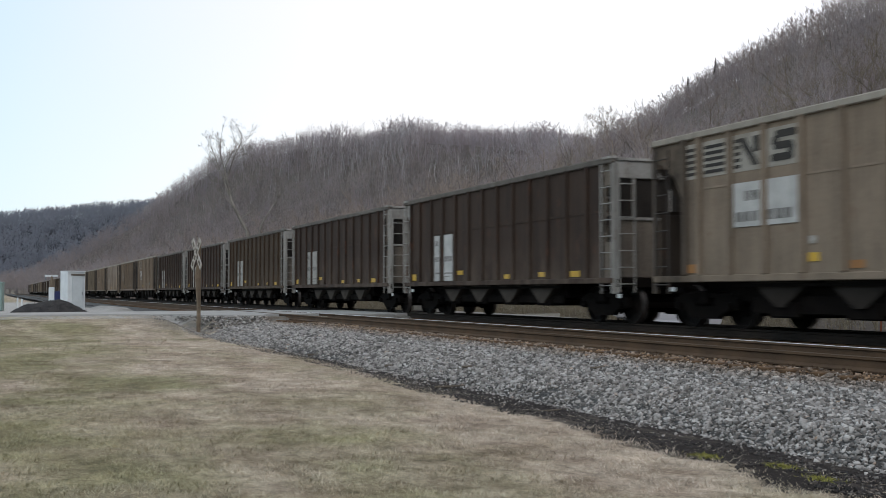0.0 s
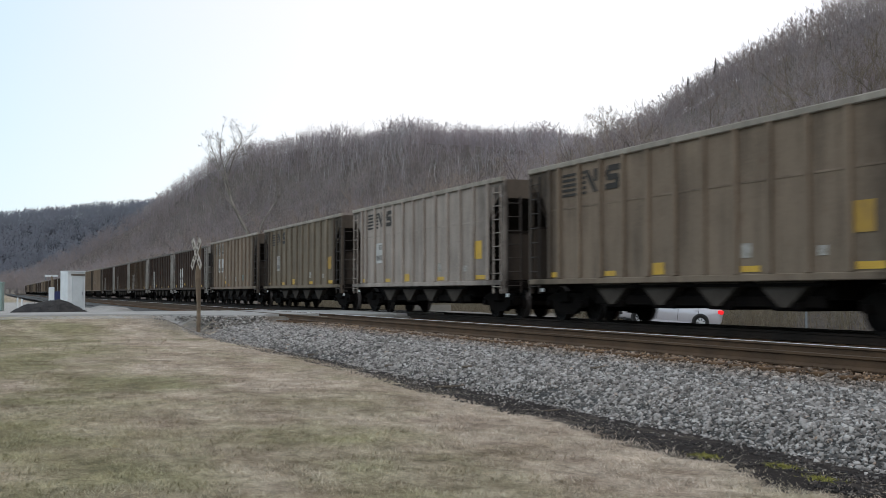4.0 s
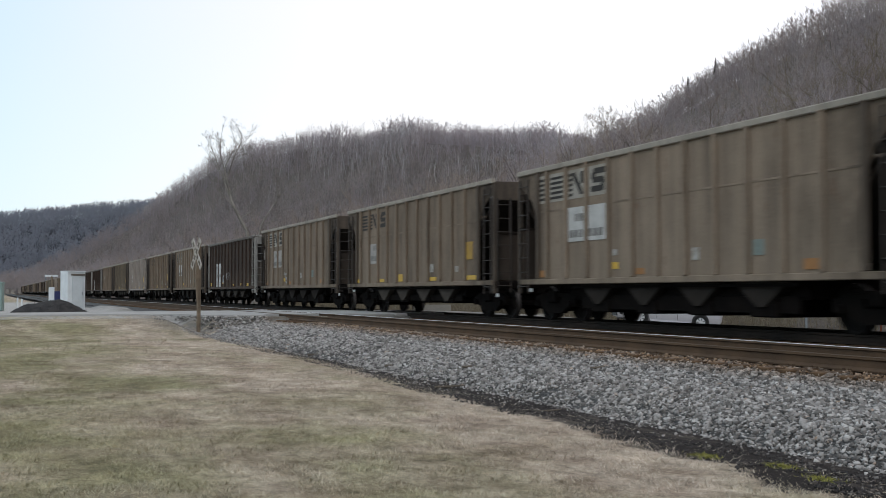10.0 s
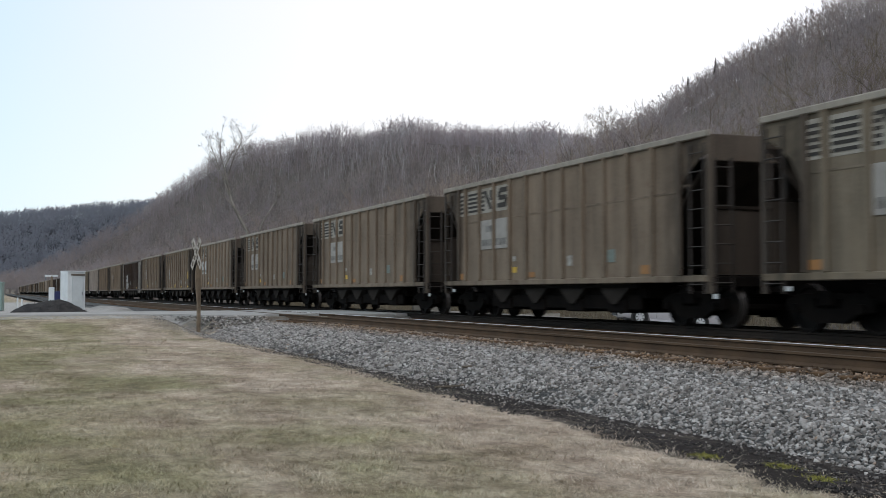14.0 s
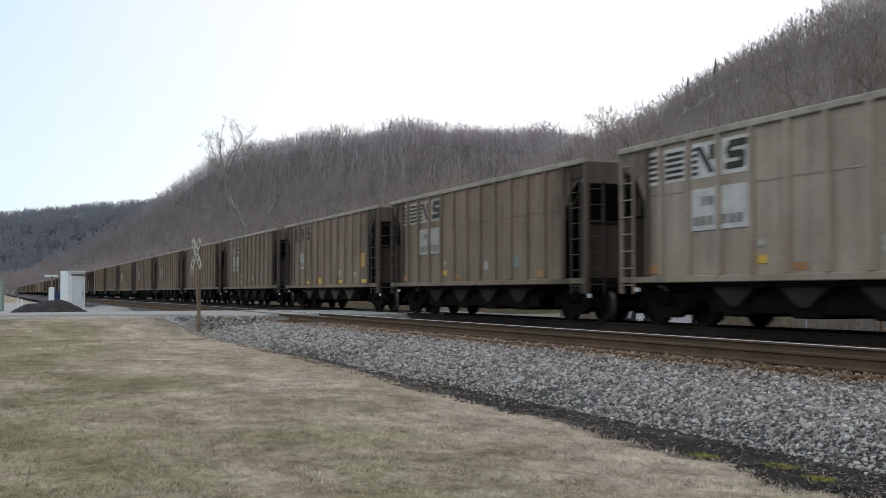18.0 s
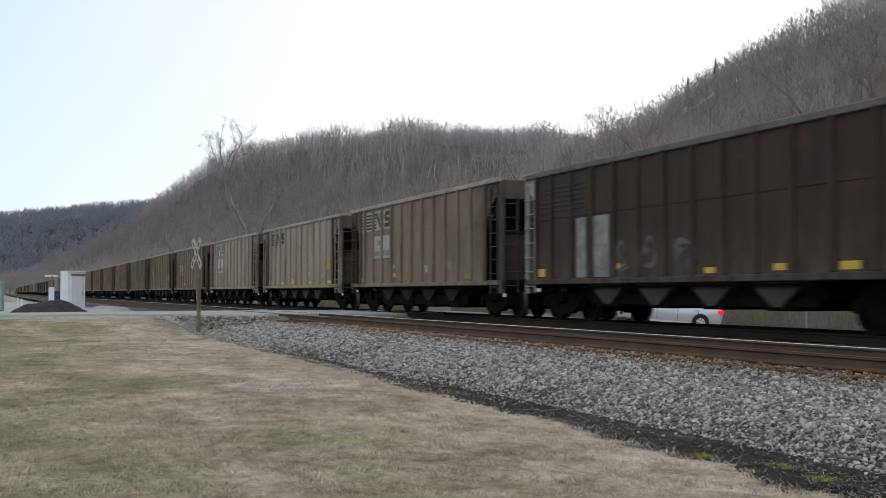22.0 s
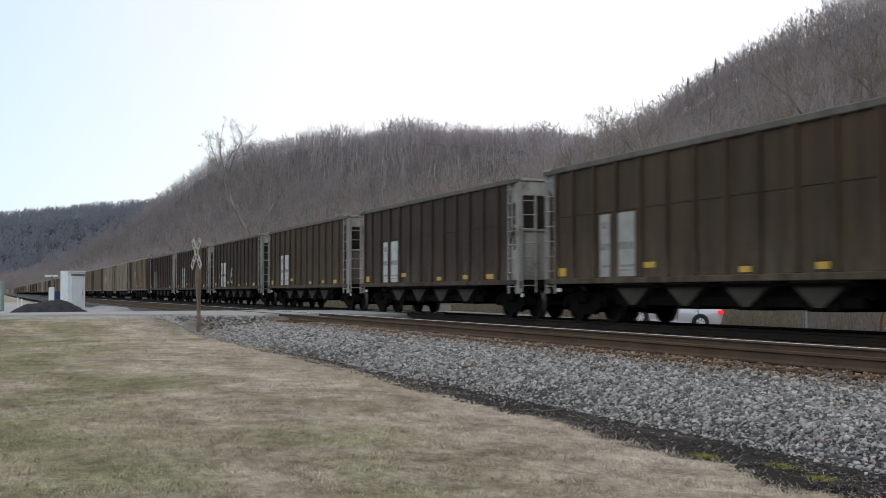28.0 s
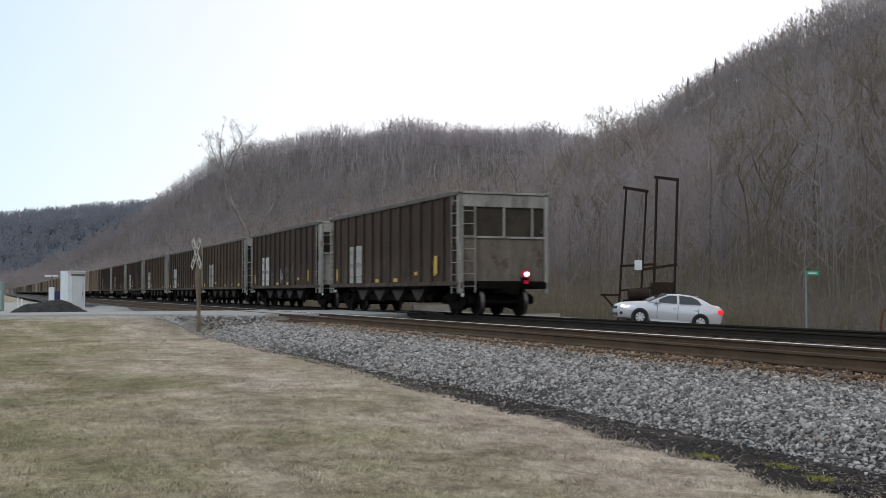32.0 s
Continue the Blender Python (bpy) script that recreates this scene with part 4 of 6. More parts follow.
def dark_hopper(paint="brown", panels=WHITE_PANEL, end_mat=SILVER_END, bay_mat=SILVER_END, window_mat=DARK_END, tall_marks=False, near=True):
    """Dark ribbed hopper with square aluminium-coloured ladder bays at both ends."""
    car = thing("coal_hopper", pose(0, 0, 0), "dark brown ribbed steel coal hopper with silver ladder ends", "railway wagon", "cars of the coal train")
    p = PAINT[paint]
    sets = common_running_gear(car, True)
    for s in (-1, 1):
        part("side_sheet", cached(("dside", s), lambda: box(min(s * 1.50, s * 1.535), max(s * 1.50, s * 1.535), -6.62, 6.62, 1.04, 3.86)), p, car)
        part("side_sill", cached(("dsill", s), lambda: box(min(s * 1.48, s * 1.60), max(s * 1.48, s * 1.60), -7.2, 7.2, 0.96, 1.10, 0.015)), p, car)
        part("top_chord", cached(("dtop", s), lambda: box(min(s * 1.47, s * 1.60), max(s * 1.47, s * 1.60), -7.25, 7.25, 3.80, TOP, 0.02)), CHORD_DARK, car, "worn dark grey top edge")
        part("seam_bar", cached(("dseam", s), lambda: box(min(s * 1.535, s * 1.55), max(s * 1.535, s * 1.55), -6.6, 6.6, 2.66, 2.71)), p, car)
        for i in range(13):
            y = 6.56 if i == 0 else 6.75 - 1.06 * i
            part("rib", cached(("drib", s), lambda: box(min(s * 1.535, s * 1.615), max(s * 1.535, s * 1.615), -0.05, 0.05, 1.1, 3.84, 0.012)), p, car, m=pose(0, y, 0))
        for e in (-1, 1):
            part("corner_cap", cached(("dcap", s, e), lambda: box(min(s * 1.45, s * 1.622), max(s * 1.45, s * 1.622), min(e * 6.85, e * 7.262), max(e * 6.85, e * 7.262), 3.90, TOP + 0.010, 0.006)), SILVER_END, car, "bright silver top corner")
            part("end_bay_sheet", cached(("dbay", s, e), lambda: bay_mesh(s, e)), bay_mat, car, "weathered corner sheet with an upper opening")
            if e < 0:
                part("side_ladder", cached("ladder_side", lambda: ladder_mesh(8, 0.72, 3.82, 0.5)), SILVER_END, car, m=pose(s * 1.57, e * 6.93, 0, 0, 0, 180 if s > 0 else 0))
                continue
            part("corner_gusset", cached(("dgus", s, e), lambda: prism([(e * 6.6, 3.0), (e * 6.6, 3.84), (e * 7.16, 3.84), (e * 7.16, 3.5)], "x", min(s * 1.49, s * 1.51), max(s * 1.49, s * 1.51))), SILVER_END, car, "silver corner gusset")
            part("side_ladder", cached("ladder_side", lambda: ladder_mesh(8, 0.72, 3.82, 0.5)), SILVER_END, car, m=pose(s * 1.57, e * 6.93, 0, 0, 0, 180 if s > 0 else 0))
        part("door_lock_bar", cached("lockbar", lambda: box(-0.02, 0.02, -4.4, 4.4, 0.86, 0.92)), UNDER, car, m=pose(s * 1.45, 0, 0))
        if s > 0:
            continue
        x = s * 1.56
        for a, b in ((2.92, 3.38), (3.77, 4.50)):
            if panels is None:
                break
            y0, y1 = (HALF - b, HALF - a) if s < 0 else (-HALF + a, -HALF + b)
            pl = part("number_panel", cached(("dpanel", s, a), lambda: slab(x, y0, y1, 1.12, 2.60, 0.012)), panels, car, "white painted lettering panel")
            if not near:
                continue
            wide = y1 - y0
            rows = ((0.10, 2.26, 2, 0.17), (0.06, 1.74, 3, 0.17), (0.12, 1.34, 3, 0.06)) if a < 3.5 else ((0.06, 1.74, 3, 0.17), (0.10, 1.34, 3, 0.05), (0.10, 1.24, 2, 0.04))
            letter_rows(pl, ("d", a), x - 0.012, y0, y1, rows, wide * 0.30)
        marks = ((0.98, 1.24, 0.08, 0.48), (6.33, 1.13, 0.19, 0.13), (8.45, 1.13, 0.20, 0.13), (10.57, 1.34, 0.15, 0.12), (12.38, 1.30, 0.09, 0.50)) if tall_marks else ((0.92, 1.16, 0.19, 0.21), (5.05, 1.30, 0.22, 0.13), (8.5, 1.14, 0.18, 0.12), (10.7, 1.16, 0.17, 0.13), (12.55, 1.14, 0.24, 0.15))
        for a, z, w, h in marks:
            y0 = HALF - a if s < 0 else -HALF + a
            part("reflector", cached(("drefl", tall_marks, a), lambda: slab(s * 1.536, y0 - w, y0 + w, z, z + h, 0.008)), YELLOW, car, "yellow reflector strip")
    end_lattice(car, SILVER_END, SILVER_END, window_mat, True, SILVER_END, end_mat, SILVER_END)
    return car, sets


def stripe_stack(x, y0, y1, z, count, pitch, high):
    bm = bmesh.new()
    for k in range(count):
        add_box(bm, x - 0.006, x, y0, y1, z + pitch * k, z + pitch * k + high)
    return bm


def bar_mark(x, y, z):
    """Three short bars with bevelled ends and two offset links."""
    bm = bmesh.new()
    for u, v, h in ((0.04, 0.60, 0.0), (0.12, 0.60, 0.215), (0.16, 0.72, 0.43)):
        add_prism(bm, [(y - u, z + h + 0.02), (y - u - 0.05, z + h), (y - v, z + h), (y - v - 0.07, z + h + 0.04), (y - v - 0.07, z + h + 0.10), (y - v, z + h + 0.14), (y - u - 0.05, z + h + 0.14), (y - u, z + h + 0.11)], "x", x - 0.006, x)
    add_prism(bm, [(y - 0.50, z + 0.10), (y - 0.66, z + 0.10), (y - 0.70, z + 0.26), (y - 0.52, z + 0.26)], "x", x - 0.0075, x)
    add_prism(bm, [(y - 0.06, z + 0.32), (y - 0.24, z + 0.28), (y - 0.26, z + 0.47), (y - 0.10, z + 0.47)], "x", x - 0.0075, x)
    return bm


def letter_rows(panel, key, x, y0, y1, rows, wide):
    """Unreadable lettering on a panel as blocks: each row has its inset from the panel's front end, height, count and size."""
    for k, (inset, z, count, h) in enumerate(rows):
        for j in range(count):
            a = y1 - inset - wide * j
            part("lettering_bar", cached(("letter", key, k, j), lambda: slab(x, max(y0 + 0.02, a - wide * 0.74), a, z, z + h, 0.004)), FAINT, panel)


def rounded_hopper(paint="tan", panels="double", letters=MARK_DARK, near=True):
    """Tan ribbed hopper whose sides are cut away at the ends before a dark slope sheet."""
    words = {"tan": "tan", "rosy": "faded brown", "olive": "olive grey", "grey": "light grey", "silver": "silver grey"}[paint]
    car = thing("coal_hopper", pose(0, 0, 0), words + " ribbed steel coal hopper with cut-away dark ends", "railway wagon", "cars of the coal train")
    p = PAINT[paint]
    sets = common_running_gear(car, panels != "double")
    for s in (-1, 1):
        out = [(-6.05, 1.04), (6.05, 1.04), (6.02, 2.30), (6.16, 2.75), (6.42, 3.18), (6.85, 3.50), (7.22, 3.64), (7.22, 3.98), (-7.22, 3.98), (-7.22, 3.64), (-6.85, 3.50), (-6.42, 3.18), (-6.16, 2.75), (-6.02, 2.30)]
        part("side_sheet", cached(("tside", s), lambda: prism(out, "x", min(s * 1.50, s * 1.535), max(s * 1.50, s * 1.535))), p, car)
        part("side_sill", cached(("dsill", s), lambda: None), p, car)
        part("top_chord", cached(("ttop", s), lambda: box(min(s * 1.47, s * 1.60), max(s * 1.47, s * 1.60), -7.25, 7.25, 3.93, TALL, 0.02)), CHORD, car, "paler worn top edge")
        part("seam_bar", cached(("tseam", s), lambda: box(min(s * 1.535, s * 1.545), max(s * 1.535, s * 1.545), -6.15, 6.15, 2.86, 2.90)), p, car)
        for i in range(13):
            y = 5.98 if i == 0 else 6.52 - 1.06 * i
            part("rib", cached(("trib", s), lambda: box(min(s * 1.535, s * 1.625), max(s * 1.535, s * 1.625), -0.055, 0.055, 1.1, 3.96, 0.014)), DARK_TAN if abs(y) > 5.9 and paint != "silver" else p, car, m=pose(0, y, 0))
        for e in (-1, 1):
            # most ladders take the openings' dark colour, so they hardly show
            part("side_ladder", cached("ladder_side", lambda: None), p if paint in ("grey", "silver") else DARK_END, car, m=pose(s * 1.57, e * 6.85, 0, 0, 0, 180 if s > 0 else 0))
        part("door_lock_bar", cached("lockbar", lambda: box(-0.02, 0.02, -4.4, 4.4, 0.86, 0.92)), UNDER, car, m=pose(s * 1.45, 0, 0))
        if s > 0:
            continue
        x = s * 1.545

        def span(a, b):
            return (HALF - b, HALF - a) if s < 0 else (-HALF + a, -HALF + b)
        if letters and panels == "double":
            for n, (a, b) in enumerate(((1.16, 1.78), (1.90, 2.68), (2.91, 3.85), (3.97, 4.91))):
                y0, y1 = span(a, b)
                part("logo_field", cached(("field", s, n), lambda: slab(s * 1.537, y0, y1, 3.10, 3.83, 0.005)), WHITE_PANEL if paint in ("grey", "silver") else FIELD, car, "paler weathered square")
        if letters:
            stacks = ((1.20, 1.74), (1.95, 2.64), (2.96, 3.16)) if panels == "double" else ((1.93, 2.72), (2.96, 3.16))
            for n, (a, b) in enumerate(stacks):
                y0, y1 = span(a, b)
                stripes = cached(("stripes", s, a), lambda: stripe_stack(x, y0, y1, 3.17, 5, 0.126, 0.066))
                part("logo_stripes", stripes, letters, car)
            y0, y1 = span(3.10, 3.74)
            part("logo_block", cached(("logo", s), lambda: prism([(y1, 3.75), (y1 - 0.20, 3.75), (y0, 3.19), (y0 + 0.20, 3.19)], "x", x - 0.006, x)), letters, car)
            part("logo_block", cached(("logo_upright", s), lambda: slab(x, y0, y0 + 0.17, 3.45, 3.75)), letters, car)
            # three short bars and two offset links
            part("logo_block", cached(("logo_bars", s), lambda: bar_mark(x, HALF - 4.06, 3.19)), letters, car)
        spans = {"double": ((2.93, 3.84, 2.02, 2.88), (3.98, 4.90, 2.02, 2.88)), "single": ((2.95, 3.82, 1.85, 2.60),), "none": ()}[panels]
        for n, (a, b, z0, z1) in enumerate(spans):
            y0, y1 = span(a, b)
            pl = part("number_panel", cached(("tpanel", panels, s, n), lambda: slab(x, y0, y1, z0, z1, 0.012)), DULL_PANEL if paint in ("rosy", "olive") else WHITE_PANEL, car, "white painted lettering panel")
            if not near:
                continue
            rows = ((0.36, z0 + 0.50, 2, 0.19), (0.08, z0 + 0.10, 3, 0.19)) if n == 0 else ((0.0, z0 + 0.10, 3, 0.19),)
            letter_rows(pl, (panels, n), x - 0.012, y0, y1, rows, (y1 - y0) * 0.27)
        if panels == "double":
            patches = [(5.10, 5.38, 1.30, 1.46, YELLOW), (5.12, 5.32, 1.62, 1.76, STENCIL), (8.38, 8.62, 1.42, 1.68, STENCIL), (10.40, 10.72, 1.46, 1.76, TEAL), (11.86, 12.31, 1.16, 1.36, ORANGE), (1.15, 1.68, 1.15, 1.33, ORANGE), (6.15, 6.50, 1.16, 1.3, ORANGE)]
        else:
            patches = [(1.12, 1.68, 1.14, 1.27, YELLOW), (4.08, 4.56, 1.14, 1.26, YELLOW), (6.18, 6.62, 1.14, 1.40, YELLOW), (9.36, 9.66, 1.42, 1.70, STENCIL), (9.34, 9.92, 1.14, 1.26, YELLOW), (11.55, 11.8, 1.4, 1.58, STENCIL), (12.46, 12.95, 1.76, 2.30, DULL_YELLOW if paint != "silver" else YELLOW), (12.5, 13.2, 1.14, 1.27, YELLOW)]
        for n, (a, b, z0, z1, mt) in enumerate(patches):
            y0, y1 = span(a, b)
            part("stencil_patch", cached(("patch", panels, s, n), lambda: slab(x, y0, y1, z0, z1)), mt, car)
    corner_paint = p if paint in ("grey", "silver") else DARK_TAN
    end_lattice(car, DARK_END, DARK_TAN, HOLLOW_DARK, False, corner_paint, BROWN_END)
    return car, sets


def graffiti(car, spots, material):
    """Sprayed scrawls on the near side: looped strokes of uneven width, too smeared to read."""
    for n, (a, z, w, h) in enumerate(spots):
        rng = random.Random(n + int(a * 10))
        for loop in range(2):
            bm = bmesh.new()
            turn, off = rng.uniform(0, 6.28), (rng.uniform(-0.25, 0.25) * w if loop else 0.0)
            size = 1.0 if loop == 0 else rng.uniform(0.4, 0.6)
            sweep = rng.uniform(5.7, 6.2) if loop == 0 else rng.uniform(2.0, 3.4)
            ring = []
            for i in range(15):
                t = turn + sweep * i / 14
                r = size * (0.92 + 0.16 * math.sin(3 * t + turn))
                thick = 0.30 + 0.14 * math.sin(2 * t)
                c = (math.cos(t), math.sin(t))
                ring.append(((HALF - a + off + w / 2 * r * c[0], z + h / 2 * r * c[1]), (HALF - a + off + w / 2 * (r - thick) * c[0], z + h / 2 * (r - thick) * c[1])))
            x0, x1 = -1.549 - 0.002 * loop, -1.543
            rows = [[bm.verts.new((x, *q)) for x, q in ((x0, p), (x0, q), (x1, q), (x1, p))] for p, q in ring]
            for r0, r1 in zip(rows, rows[1:]):
                for i in range(4):
                    bm.faces.new((r0[i], r1[i], r1[(i + 1) % 4], r0[(i + 1) % 4]))
            bm.faces.new(rows[0])
            bm.faces.new(rows[-1][::-1])
            bmesh.ops.recalc_face_normals(bm, faces=bm.faces[:])
            part("spray_paint", bm, material, car, "pale sprayed lettering too smeared to read")


# from the last car forwards: kind, paint, panel style
CONSIST = ("D.brown D.brown D.oxide D.brown D.oxide D.brown D.brown F.brown T.rosy.double T.grey.none T.grey.double T.rosy.double "
           "T.rosy.single T.olive.double T.rosy.double T.rosy.double T.rosy.double T.tan.double T.rosy.single T.rosy.double D.brown T.tan.double T.rosy.none T.silver.single "
           "T.olive.single T.tan.double D.brown D.brown D.oxide D.brown D.brown T.tan.double T.rosy.double T.grey.single T.tan.double T.olive.double "
           "T.rosy.double D.brown D.brown T.tan.none D.brown D.oxide T.rosy.double T.tan.double D.brown D.brown D.brown T.rosy.double "
           "T.olive.double D.oxide D.brown D.brown T.tan.double T.rosy.double D.brown D.brown").split()
SILVER_BAYS = (1, 3, 4, 20, 26, 27, 28)
TRAIN = []
WHEELS = []
for index, word in enumerate(CONSIST):
    bits = word.split(".")
    near = index < 32
    if bits[0] == "D":
        silver = index in SILVER_BAYS
        sheet = SILVER_END if index in (1, 3) else BAY_GREY
        car, sets = dark_hopper(bits[1], WHITE_PANEL if index in (1, 3, 4, 5, 20, 26) else DULL_PANEL, REAR_SHEET if index == 0 else sheet if silver else BROWN_END,
                                sheet if silver else PAINT[bits[1]], REAR_WINDOW if index == 0 else DARK_END, index < 2, near)
    elif bits[0] == "F":
        car, sets = dark_hopper(bits[1], WORN_PANEL, BROWN_END, PAINT["brown"])
        car["label"] = "dark brown coal hopper with faded blue stripes and silver ends"
        part("logo_stripes", stripe_stack(-1.545, 4.0, 6.3, 2.85, 6, 0.12, 0.05), MARK_BLUE, car)
    else:
        car, sets = rounded_hopper(bits[1], bits[2], near=near)
    TRAIN.append(car)
    WHEELS += [sets]

# marks of single cars
graffiti(TRAIN[20], [(5.3, 1.55, 0.95, 0.55), (6.6, 1.75, 1.1, 0.6)], PALE_TAG)
graffiti(TRAIN[6], [(10.2, 1.5, 0.5, 0.75), (11.9, 1.75, 0.5, 0.5)], PALE_TAG)
graffiti(TRAIN[5], [(6.3, 1.72, 1.0, 1.05)], PALE_TAG)
graffiti(TRAIN[1], [(5.4, 1.5, 0.9, 0.6), (8.3, 1.65, 0.9, 0.8), (9.7, 1.7, 1.0, 1.0)], FADED_TAG)
graffiti(TRAIN[1], [(6.95, 1.55, 0.9, 0.75)], PALE_TAG)
graffiti(TRAIN[19], [(5.6, 1.5, 0.55, 0.55)], PALE_TAG)
graffiti(TRAIN[7], [(5.0, 1.55, 0.6, 0.8), (6.2, 1.6, 0.7, 0.8), (7.6, 1.55, 0.9, 0.8)], FADED_TAG)
part("stencil_patch", slab(-1.56, HALF - 2.55, HALF - 2.20, 1.62, 1.95), STENCIL, TRAIN[5], "small white stencil")

# the red marker on the last car's rear coupler
RED_GLOW = lamp_glow("red_marker_glow", (0.40, 0.0, 0.03), 0.32)
HOT_GLOW = lamp_glow("marker_centre_glow", (1.0, 0.72, 0.68), 3.0)
marker = part("end_marker", box(0.52, 0.72, -7.56, -7.36, 0.98, 1.24, 0.02), UNDER, TRAIN[0], "flashing end-of-train marker")
part("lamp", rod((0.62, -7.56, 1.33), (0.62, -7.62, 1.33), 0.075, sides=14), HOT_GLOW, marker, "lit lamp")
part("lamp_ring", rod((0.62, -7.45, 1.33), (0.62, -7.59, 1.33), 0.125, sides=16), RED_GLOW, marker, "red lamp rim")
part("reflector", box(0.55, 0.69, -7.575, -7.56, 1.02, 1.13), RED_GLOW, marker, "small red reflector")
part("yellow_door_mark", slab(-1.60, -5.5, -5.25, 1.35, 1.95), YELLOW, TRAIN[0], "yellow patch")


def train_shift(t):
    """Way made before 32 s: the train slows a little, from 13.7 to 13.2 m/s."""
    return 13.169 * (t - 32.0) - 0.00857 * (t - 32.0) ** 2


def train_rows(index):
    times = [0.0, 1 / 30, 2 / 30] + [float(k) for k in range(1, 32)] + [32 - 2 / 30, 32 - 1 / 30, 32.0]
    return [(t, pose(FAR_TRACK, LAST_REAR + HALF + CAR_PITCH * index + train_shift(t), 0)) for t in times]


def motions():
    for index, car in enumerate(TRAIN):
        walk(car, train_rows(index))
    # all wheels roll alike: the first truck's two wheelsets are keyed, the rest run by the same action
    first = WHEELS[0][:2]
    for w in first:
        at = w.location.copy()
        walk(w, [(k / FPS, Matrix.Translation(at) @ Matrix.Rotation(-(train_shift(k / FPS) - train_shift(0)) / 0.457, 4, "X")) for k in range(961)])
    for sets in WHEELS:
        for k, w in enumerate(sets):
            lead = first[k % 2]
            if w is lead:
                continue
            w.rotation_mode = "QUATERNION"
            w.animation_data_create()
            w.animation_data.action = lead.animation_data.action
            w.animation_data.action_slot = lead.animation_data.action_slot

# ---------------------------------------------------------------- woods
def prism3(a, b, r0, r1):
    """Verts and faces of a three-sided tapering stick."""
    a, b = np.array(a, float), np.array(b, float)
    d = b - a
    d /= np.linalg.norm(d) + 1e-9
    u = np.cross(d, (0.31, 0.83, 0.2))
    u /= np.linalg.norm(u)
    w = np.cross(d, u)
    v = [c + r * (u * math.cos(t) + w * math.sin(t)) for c, r in ((a, r0), (b, r1)) for t in (0, 2.094, 4.189)]
    f = [(0, 1, 4), (0, 4, 3), (1, 2, 5), (1, 5, 4), (2, 0, 3), (2, 3, 5)]
    return v, f


class Wood:
    """Collects sticks and twigs into arrays."""
    def __init__(self):
        self.v, self.f = [], []

    def stick(self, a, b, r0, r1):
        v, f = prism3(a, b, r0, r1)
        n = len(self.v)
        self.v += v
        self.f += [tuple(i + n for i in q) for q in f]

    def twig(self, a, d, w, side):
        n = len(self.v)
        a = np.array(a)
        self.v += [a - side * w, a + side * w, a + d]
        self.f.append((n, n + 1, n + 2))

    def arrays(self):
        return np.array(self.v), np.array(self.f)


def unit(v):
    return v / (np.linalg.norm(v) + 1e-9)


def simple_tree(rng, h, branches, twigs, tw, tl, r, low=0.35):
    """A leafless tree for the slopes: trunk, limbs and twigs as single tapering slivers; limbs start at the share low of its height."""
    w = Wood()
    lean = rng.normal(size=2) * 0.09 * h
    top = np.array((lean[0], lean[1], h))
    knee = top * 0.45 + np.array((*(rng.normal(size=2) * 0.04 * h), 0))
    w.stick((0, 0, -0.5), knee, r, r * 0.7)
    w.stick(knee, top * 0.9, r * 0.7, r * 0.2)
    ends = []
    for i in range(branches):
        u = low + (0.95 - low) * (i + rng.random()) / branches
        a = top * u
        az = 2.4 * i + rng.normal() * 0.4
        d = np.array((math.cos(az), math.sin(az), rng.uniform(0.4, 1.3))) * h * rng.uniform(0.14, 0.26)
        w.twig(a, d, r * 0.45, unit(np.cross(d, rng.normal(size=3))))
        ends.append((a, a + d))
    for i in range(twigs):
        s, e = ends[int(rng.integers(len(ends)))]
        p = s + (e - s) * rng.uniform(0.2, 1.0)
        d = unit(unit(e - s) * 0.7 + rng.normal(size=3) * 0.75 + np.array((0, 0, 0.25))) * rng.uniform(0.6, 1.3) * tl
        w.twig(p, d, tw, unit(np.cross(d, rng.normal(size=3))))
    return w.arrays()


def scatter_wood(templates, places, scales, rng):
    """Many trees in one mesh."""
    vs, fs, n = [], [], 0
    pick = rng.integers(len(templates), size=len(places))
    for k, (tv, tf) in enumerate(templates):
        idx = np.nonzero(pick == k)[0]
        if not len(idx):
            continue
        a = rng.uniform(0, 2 * math.pi, len(idx))
        c, s = np.cos(a), np.sin(a)
        sc = scales[idx]
        x = (tv[None, :, 0] * c[:, None] - tv[None, :, 1] * s[:, None]) * sc[:, None] + places[idx, 0][:, None]
        y = (tv[None, :, 0] * s[:, None] + tv[None, :, 1] * c[:, None]) * sc[:, None] + places[idx, 1][:, None]
        z = tv[None, :, 2] * sc[:, None] + places[idx, 2][:, None]
        v = np.stack([x, y, z], 2).reshape(-1, 3)
        f = (tf[None] + (np.arange(len(idx)) * len(tv))[:, None, None]).reshape(-1, 3) + n
        vs.append(v)
        fs.append(f)
        n += len(v)
    return from_arrays(np.concatenate(vs), np.concatenate(fs))


